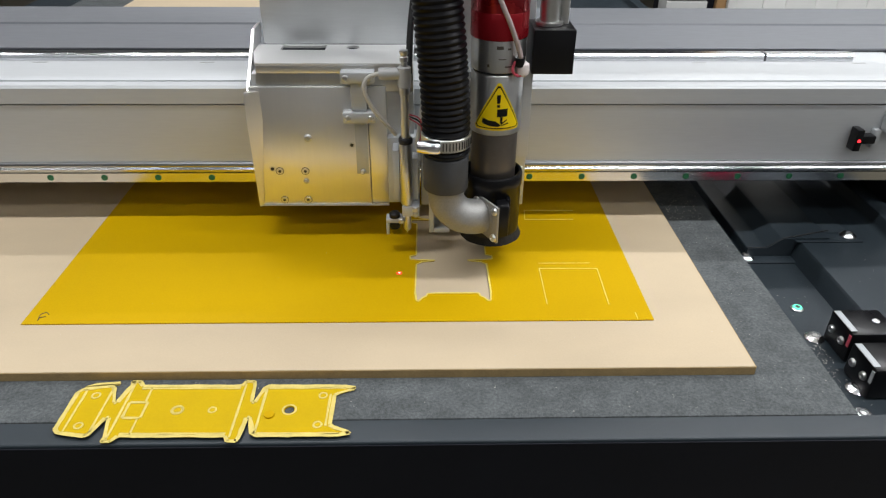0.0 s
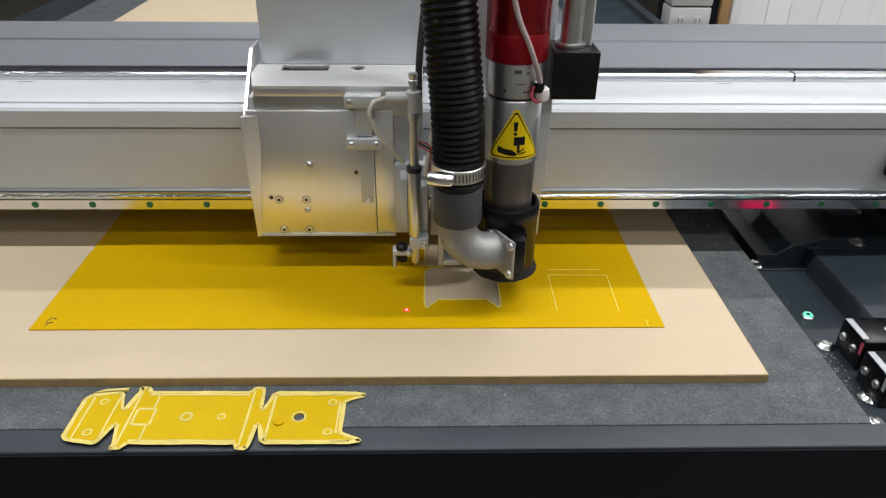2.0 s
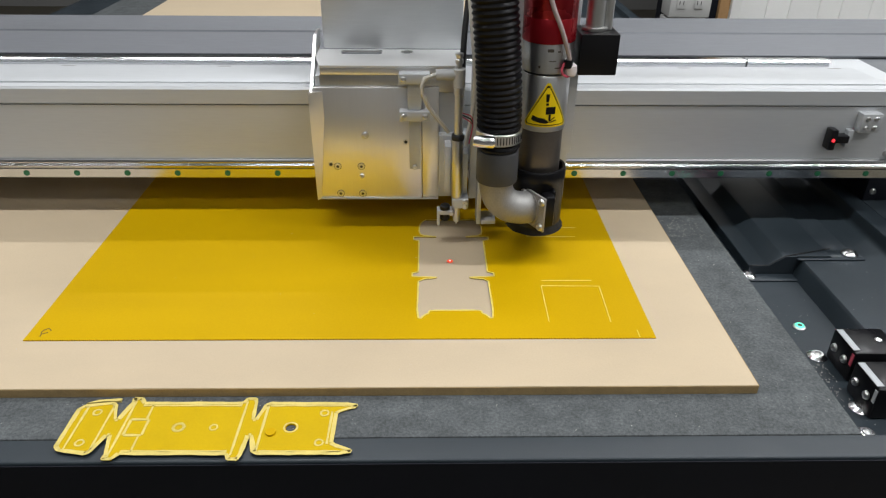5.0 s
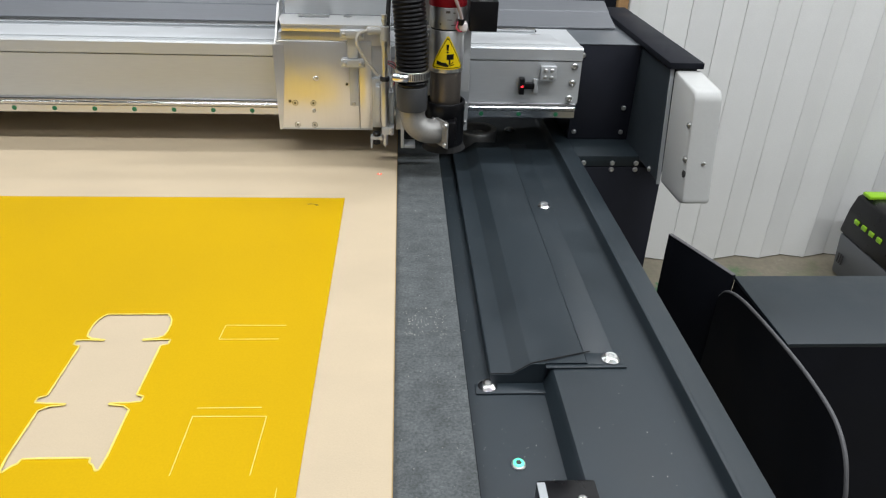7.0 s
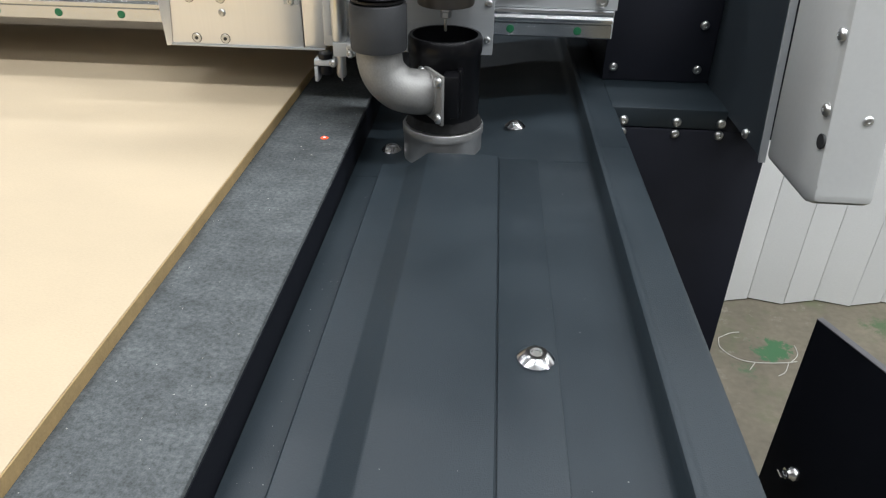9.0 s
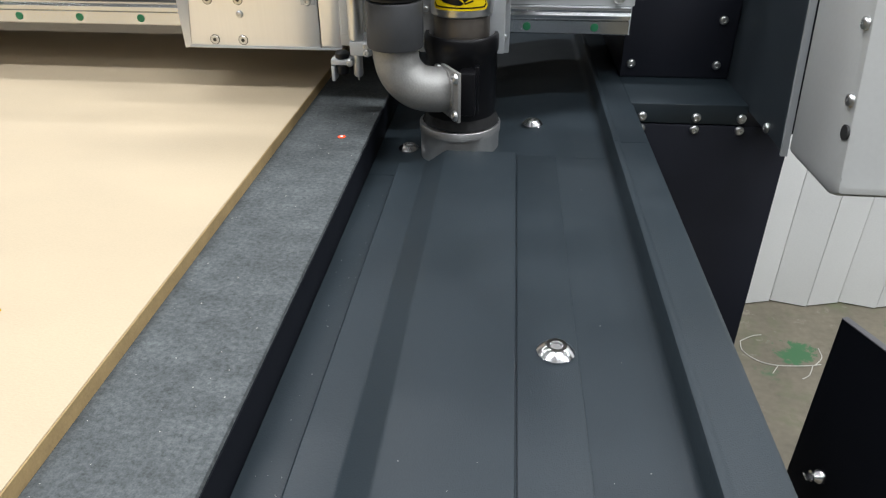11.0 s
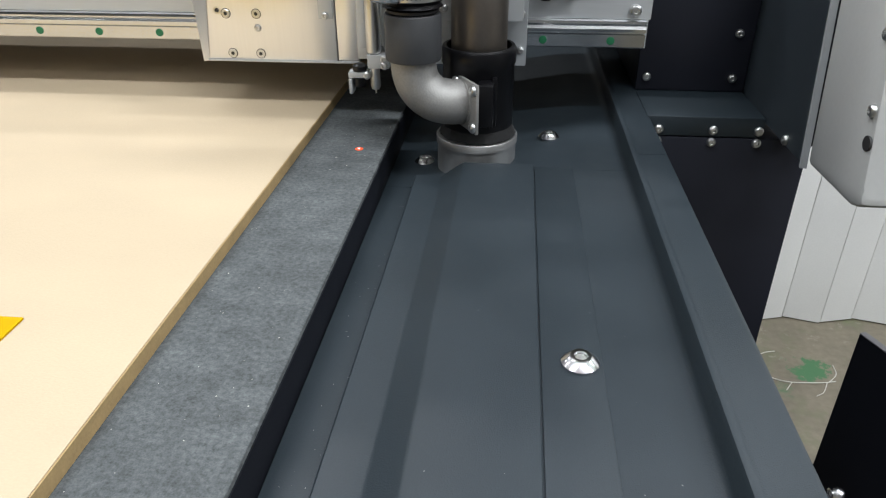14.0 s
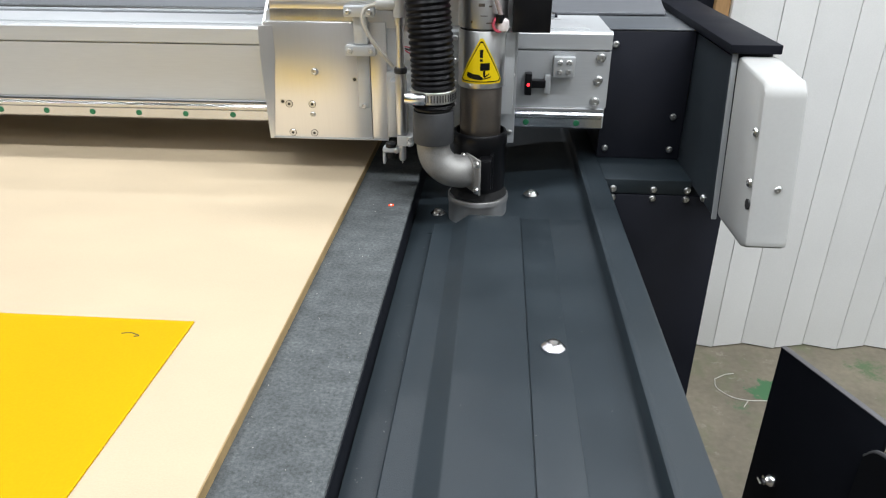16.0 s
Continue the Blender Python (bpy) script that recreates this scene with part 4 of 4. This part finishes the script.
part("cuff", bm_turn(bmesh.new(), [(0.0178, 0.0745), (0.0208, 0.075), (0.0214, 0.0765), (0.0214, 0.1075), (0.0206, 0.109), (0.0185, 0.1092)], (HX, HY, 0), seg=40), "cuff", shoe, "dark grey rubber cuff")
for z in (0.1110, 0.1145):
    part("cuff_rib", bm_turn(bmesh.new(), [(0.0170, z - 0.0014), (0.0195, z - 0.0008), (0.0195, z + 0.001), (0.0170, z + 0.0018)], (HX, HY, 0), seg=32), "rubber", shoe)
CZ = 0.1250
clamp = part("hose_clamp", bm_turn(bmesh.new(), [(0.0228, CZ - 0.006), (0.0233, CZ - 0.0055), (0.0233, CZ + 0.0055), (0.0228, CZ + 0.006)], (HX, HY, 0), seg=44), "steel", shoe, "shiny worm-drive hose clamp")
for k in range(16):
    a = radians(-8 + 7.5 * k)
    b = bmesh.new()
    bm_box(b, -0.0005, 0.0005, -0.0004, 0.0002, -0.0036, 0.0036)
    b.transform(Matrix.Translation((HX + math.sin(a) * 0.0233, HY - math.cos(a) * 0.0233, CZ)) @ Matrix.Rotation(a, 4, "Z"))
    part("clamp_slot", b, "socket", clamp)
b = bm_turn(bmesh.new(), [(0.0035, -0.012), (0.0055, -0.011), (0.0062, -0.004), (0.0062, 0.008), (0.0045, 0.010)], axis="x", seg=16)
b.transform(Matrix.Translation((HX - 0.015, HY - 0.023, CZ)) @ Matrix.Rotation(radians(-12), 4, "Z"))
part("clamp_screw", b, "chrome", clamp)
line = curve_points([(HX, HY, 0.114), (HX, HY, 0.128), (HX - 0.001, HY, 0.16), (HX - 0.004, HY + 0.001, 0.20), (HX - 0.009, HY + 0.004, 0.25), (HX - 0.014, HY + 0.008, 0.30), (HX - 0.02, HY + 0.014, 0.36)], 160)
run, even = 0.0, [line[0]]
for p, q in zip(line, line[1:]):
    run += (q - p).length
    if run >= 0.00078:
        even.append(q)
        run = 0.0
part("hose", bm_tube(bmesh.new(), even, lambda i: 0.0208 + 0.0017 * (0.5 + 0.5 * math.cos(i * 2 * math.pi / 6)), 36), "hose", shoe, "glossy black ribbed suction hose")

# red aiming spot of the laser pointer
spot = tagged(part("laser_spot", bm_turn(bmesh.new(), [(0.0033, 0.0), (0.0027, 0.0003)], seg=24), "laser_ring"), "small red laser spot on the work surface", "laser spot")
part("core", bm_turn(bmesh.new(), [(0.0012, 0.0002), (0.0010, 0.0006)], seg=16), "laser_core", spot)

# ---- tool length gauge and tray fittings ----
gauge = thing("tool_gauge", "round steel tool length gauge standing in the tray", "gauge", at=(0.1405, 0.878, 0))
part("cup", bm_turn(bmesh.new(), [(0.033, LOW_Z + 0.0002), (0.033, -0.0015), (0.0340, -0.0012), (0.0340, 0.0050), (0.0336, 0.0055), (0.025, 0.0055), (0.024, 0.0045), (0.024, -0.006)], seg=56), "gauge", gauge, "brushed steel cup")
part("button", bm_turn(bmesh.new(), [(0.007, -0.0058), (0.007, 0.0), (0.006, 0.0008)], seg=24), "gauge", gauge)


def dome_bolt(x, y, z, r, name="dome_bolt"):
    ob = thing(name, "chrome domed bolt fixing the dark steel tray", "bolt", "tray bolts", at=(x, y, z))
    part("head", mesh_of(bm_turn(bmesh.new(), [(r, 0.0002), (r, 0.0010), (r * 0.64, 0.0042), (r * 0.55, 0.0046), (r * 0.36, 0.0046), (r * 0.32, 0.003)], seg=14), M["chrome"], 25), None, ob)
    part("socket", bm_turn(bmesh.new(), [(r * 0.30, 0.0031), (r * 0.30, 0.0034)], seg=6), "steel", ob)
    return ob


B = dome_bolt(0.208, 0.590, TOP_Z + 0.0013, 0.0096)
for p in ((0.203, 0.915, LOW_Z + 0.0172), (0.213, 0.246, TOP_Z + 0.0022), (0.095, 0.888, LOW_Z + 0.0008), (0.091, 0.232, LOW_Z + 0.002), (0.102, 0.084, LOW_Z), (0.105, 0.010, LOW_Z), (0.091, -0.025, LOW_Z + 0.002), (0.214, -0.001, TOP_Z)):
    copy_thing(B, Matrix.Translation(p))
lamp = thing("indicator_bolt", "small bolt glowing green on the dark tray", "indicator", at=(0.107, 0.133, LOW_Z))
part("ring", bm_turn(bmesh.new(), [(0.0064, 0.0002), (0.0064, 0.0012), (0.0052, 0.0022)], seg=14), "steel", lamp)
part("lens", bm_turn(bmesh.new(), [(0.0050, 0.0023), (0.0046, 0.0033), (0.0030, 0.0036), (0.0024, 0.0030)], seg=10), "green_glow", lamp)
part("socket", bm_turn(bmesh.new(), [(0.0026, 0.0031), (0.0024, 0.0035)], seg=6), "socket", lamp)

bracket = thing("tray_bracket", "folded dark steel bracket bridging the tray step", "bracket")
part("foot", box(0.079, 0.1465, 0.2215, 0.2365, LOW_Z + 0.0002, LOW_Z + 0.002, bevel=0.0005), "steel_dark", bracket)
part("web", bm_prism(bmesh.new(), [(0.0935, LOW_Z + 0.002), (0.1465, LOW_Z + 0.002), (0.1465, TOP_Z + 0.004), (0.133, TOP_Z + 0.004), (0.1155, -0.0155), (0.0935, -0.0155)], 0.2367, 0.2390, "xz"), "steel_dark", bracket)
part("rim", bm_tube(bmesh.new(), [(0.0935, 0.238, -0.0152), (0.1155, 0.238, -0.0152), (0.133, 0.238, TOP_Z + 0.0043), (0.194, 0.256, TOP_Z + 0.0043)], 0.0007, 6), "black", bracket)
part("tab", box(0.147, 0.226, 0.2335, 0.2385, TOP_Z + 0.0002, TOP_Z + 0.0020, bevel=0.0005), "steel_dark", bracket)
part("tab", box(0.1885, 0.226, 0.2387, 0.2560, TOP_Z + 0.0002, TOP_Z + 0.0020, bevel=0.0005), "steel_dark", bracket)

for n, (x0, y0) in enumerate(((0.111, 0.046), (0.105, -0.004))):
    s = thing("light_barrier", "black light barrier block with pale strip bolted in the tray", "sensor", "light barriers")
    part("body", box(x0, x0 + 0.046, y0, y0 + 0.040, LOW_Z + 0.0003, 0.006, bevel=0.0025), "black", s)
    part("strip", box(x0 - 0.0004, x0 + 0.006, y0 + 0.004, y0 + 0.036, 0.0062, 0.0072, bevel=0.0003), "grey_plastic", s)
    part("window", box(x0 - 0.0006, x0 + 0.0003, y0 + 0.0012, y0 + 0.0045, -0.010, 0.003), "grey_plastic" if n else "pink", s)
    if n == 0:
        part("beam_window", box(x0 + 0.002, x0 + 0.044, y0 + 0.0401, y0 + 0.0408, -0.008, 0.003), "beam_red", s, "glowing red beam window")
    for py in (0.012, 0.030):
        part("screw", SCREW_X, None, s, at=(x0, y0 + py, -0.010)).rotation_euler = (0, 0, math.pi)
    for px in (0.032,):
        part("screw", bm_turn(bmesh.new(), [(0.0035, 0.006), (0.0035, 0.007), (0.002, 0.0082)], (x0 + px, y0 + 0.02, 0), seg=12), "steel", s)

# ---- cabinet, vacuum, outlet ----
cab = thing("control_cabinet", "black steel control cabinet with its door ajar", "cabinet")
part("top", box(0.668, 1.35, 0.640, 0.862, -0.298, -0.290, bevel=0.001), "steel_dark", cab, "dark grey cabinet top")
part("back", box(0.67, 1.35, 0.852, 0.860, FLOOR_Z, -0.2985), "panel_black", cab)
part("side", box(0.67, 0.678, 0.646, 0.8515, FLOOR_Z, -0.2985), "panel_black", cab)
part("front", box(0.672, 1.35, 0.640, 0.6455, FLOOR_Z, -0.2985), "panel_black", cab)
door = bmesh.new()
bm_box(door, 0, 0.187, -0.004, 0.004, FLOOR_Z + 0.02, -0.288, bevel=0.001)
door.transform(Matrix.Translation((0.595, 1.033, 0)) @ Matrix.Rotation(math.atan2(-0.171, 0.071), 4, "Z"))
cab_door = part("door", door, "panel_black", cab, "black steel door standing ajar")
part("lock", bm_turn(bmesh.new(), [(0.010, 0), (0.010, -0.006), (0.007, -0.010), (0.007, -0.014)], (0.60, 0.969, -0.489), axis="x", seg=16), "chrome", cab_door, "chrome lock with key")
part("key", box(0.578, 0.588, 0.962, 0.974, -0.4905, -0.4885, bevel=0.0004), "chrome", cab_door)
edge = [(p.y, p.z) for p in curve_points([(0, 0.870, -0.345), (0, 0.845, -0.318), (0, 0.78, -0.298), (0, 0.64, -0.2865), (0, 0.53, -0.286), (0, 0.448, -0.302), (0, 0.399, -0.354), (0, 0.384, -0.44), (0, 0.382, -0.80)], 5)]
part("side_sheet", bm_prism(bmesh.new(), [(0.870, FLOOR_Z + 0.02), (0.382, FLOOR_Z + 0.02)] + edge[::-1], 0.651, 0.6575, "yz"), "panel_black", cab, "black rounded side sheet")
part("edge_strip", bm_tube(bmesh.new(), [(0.6543, y, z + 0.001) for y, z in edge], 0.0036, 8), "edge_grey", cab, "dull grey edge strip")
# grey strip paints the light that the door's top edge catches
rim = box(0.0, 0.187, -0.0045, 0.0045, -0.2878, -0.2862, bevel=0.0005)
rim.transform(Matrix.Translation((0.595, 1.033, 0)) @ Matrix.Rotation(math.atan2(-0.171, 0.071), 4, "Z"))
part("rim", rim, "edge_grey", cab_door, "top edge of the black door, coloured grey as lit")

vac = thing("shop_vacuum", "grey and black shop vacuum with lime green latches on the floor", "vacuum")
part("tank", bm_prism(bmesh.new(), [(1.555, FLOOR_Z + 0.004), (1.90, FLOOR_Z + 0.004), (1.915, -0.688), (1.540, -0.688)], 1.40, 1.80, "xz", bevel=0.012), "cover_grey", vac, "grey plastic tank")
head = part("head", bm_prism(bmesh.new(), [(1.538, -0.686), (1.917, -0.686), (1.905, -0.56), (1.88, -0.540), (1.59, -0.538), (1.562, -0.548), (1.548, -0.60)], 1.395, 1.805, "xz", bevel=0.009), "black", vac, "black motor head")
for y0 in (1.43, 1.745):
    part("latch", box(1.566, 1.640, y0, y0 + 0.045, -0.541, -0.528, bevel=0.004), "lime", head, "lime green latch")
part("latch_slot", box(1.60, 1.80, 1.50, 1.70, -0.5400, -0.5345, bevel=0.002), "rubber", head, "recessed grip plate")
for k in range(4):
    part("badge", box(1.5415, 1.5475, 1.60 + 0.042 * k, 1.624 + 0.042 * k, -0.629, -0.613, bevel=0.001), "lime", head, "green lettering bar")
for k in range(3):
    part("vent", box(1.541, 1.5435, 1.765 - 0.012 * k, 1.770 - 0.012 * k, -0.79, -0.755), "socket", vac)
tagged(part("power_cable", bm_tube(bmesh.new(), curve_points([(1.12, 1.36, FLOOR_Z + 0.008), (1.272, 1.505, FLOOR_Z + 0.008), (1.36, 1.575, FLOOR_Z + 0.008), (1.449, 1.645, FLOOR_Z + 0.008), (1.53, 1.69, FLOOR_Z + 0.010)], 8), 0.0075, 10), "rubber"), "thick black power cable lying on the concrete floor", "cable")

thread = bmesh.new()
for run_of in ([(0.83, 1.742), (0.805, 1.735), (0.772, 1.713)], [(0.772, 1.713), (0.768, 1.675), (0.795, 1.640), (0.835, 1.628), (0.90, 1.632), (0.935, 1.640)],
               [(0.835, 1.628), (0.815, 1.600)], [(0.915, 1.635), (0.895, 1.600), (0.875, 1.585)], [(0.92, 1.636), (0.945, 1.665), (0.950, 1.70)]):
    bm_tube(thread, curve_points([(x, y, FLOOR_Z + 0.0018) for x, y in run_of], 6), 0.0011, 6)
tagged(part("white_cord", thread, "dust"), "frayed thin white cord lying loose on the concrete floor", "cord")

outlet = thing("power_outlet", "white wall power outlet box with a black cable", "outlet")
part("box", box(0.47, 0.60, 1.80, 1.885, -0.145, -0.06, bevel=0.004), "white", outlet)
part("box", box(0.47, 0.60, 1.80, 1.885, -0.055, 0.03, bevel=0.004), "white", outlet)
for px in (0.505, 0.56):
    for pz in (-0.10, -0.012):
        part("socket", box(px - 0.014, px + 0.014, 1.797, 1.7995, pz - 0.016, pz + 0.016, bevel=0.001), "white", outlet)
        for dx in (-0.006, 0.006):
            part("slot", box(px + dx - 0.0012, px + dx + 0.0012, 1.7963, 1.7975, pz - 0.004, pz + 0.008), "socket", outlet)
part("post", box(0.47, 0.654, 1.886, 1.93, FLOOR_Z, 1.0), "panel_black", outlet)


# ---- what moves ----
GANTRY_Y = [(0, 0.266), (0.1, 0.308), (0.2, 0.349), (0.3, 0.388), (0.4, 0.412), (0.8, 0.412), (0.9, 0.406), (1.0, 0.387), (1.1, 0.345), (1.2, 0.295), (1.3, 0.240), (1.4, 0.215), (1.5, 0.212),
            (4.54, 0.213), (5.3, 0.397), (5.5, 0.447), (5.7, 0.496), (6.0, 0.562), (6.5, 0.683), (7.0, 0.783), (7.2, 0.842), (7.4, 0.902), (7.5, 0.925), (7.7, 0.953), (7.9, 0.962), (16, 0.962)]
HEAD_X = [(0, -0.461), (0.3, -0.466), (0.5, -0.468), (0.6, -0.490), (0.7, -0.532), (0.8, -0.550), (1.0, -0.548), (1.5, -0.542), (1.6, -0.538), (1.7, -0.472), (1.8, -0.461), (4.54, -0.460),
          (5.3, -0.376), (5.5, -0.356), (5.7, -0.330), (6.0, -0.297), (6.5, -0.237), (7.0, -0.174), (7.2, -0.155), (7.4, -0.137), (7.5, -0.127), (7.7, -0.109), (7.9, -0.103), (16, -0.103)]
SPINDLE_Z = [(0, 0.034), (7.9, 0.034), (8.0, 0.037), (8.2, 0.046), (8.6, 0.056), (8.8, 0.0585), (9.4, 0.0585), (10.7, -0.0355), (10.9, -0.0345), (11.3, -0.0125), (11.5, -0.003), (12.3, 0.035), (12.5, 0.050), (12.7, 0.059), (13.1, 0.0595), (13.4, 0.030), (13.7, 0.018), (14.0, 0.006), (14.2, -0.003), (14.4, -0.0135), (14.5, -0.0175), (14.7, -0.026), (15.0, -0.0355), (15.15, -0.0345), (15.5, -0.0135), (16, 0.0055)]
SHOE_Z = [(0, 0.034), (7.9, 0.034), (8.15, 0.0), (16, 0.0)]
SPINDLE_X, SPINDLE_DY = 0.2440, -0.084


def value(rows, t):
    for (a, u), (b, v) in zip(rows, rows[1:]):
        if a <= t <= b:
            return u + (v - u) * (t - a) / (b - a)
    return rows[-1][1]


def motions():
    times = [k / 10 for k in range(161)]
    spots = []
    for t in times:
        x, y = value(HEAD_X, t) + 0.149, value(GANTRY_Y, t) - 0.118
        z = 0.0104 if (x < SX1 and y < SY1) else 0.0094 if x < 0.0 else 0.0004
        spots.append((t, Matrix.Translation((x, y, z))))
    walk(gantry, [(t, Matrix.Translation((0, value(GANTRY_Y, t), 0))) for t in times])
    walk(carriage, [(t, Matrix.Translation((value(HEAD_X, t), value(GANTRY_Y, t), 0))) for t in times])
    walk(spindle, [(t, Matrix.Translation((value(HEAD_X, t) + SPINDLE_X, value(GANTRY_Y, t) + SPINDLE_DY, value(SPINDLE_Z, t)))) for t in times])
    walk(shoe, [(t, Matrix.Translation((value(HEAD_X, t) + SPINDLE_X, value(GANTRY_Y, t) + SPINDLE_DY, value(SHOE_Z, t)))) for t in times])
    walk(spot, spots)


motions()
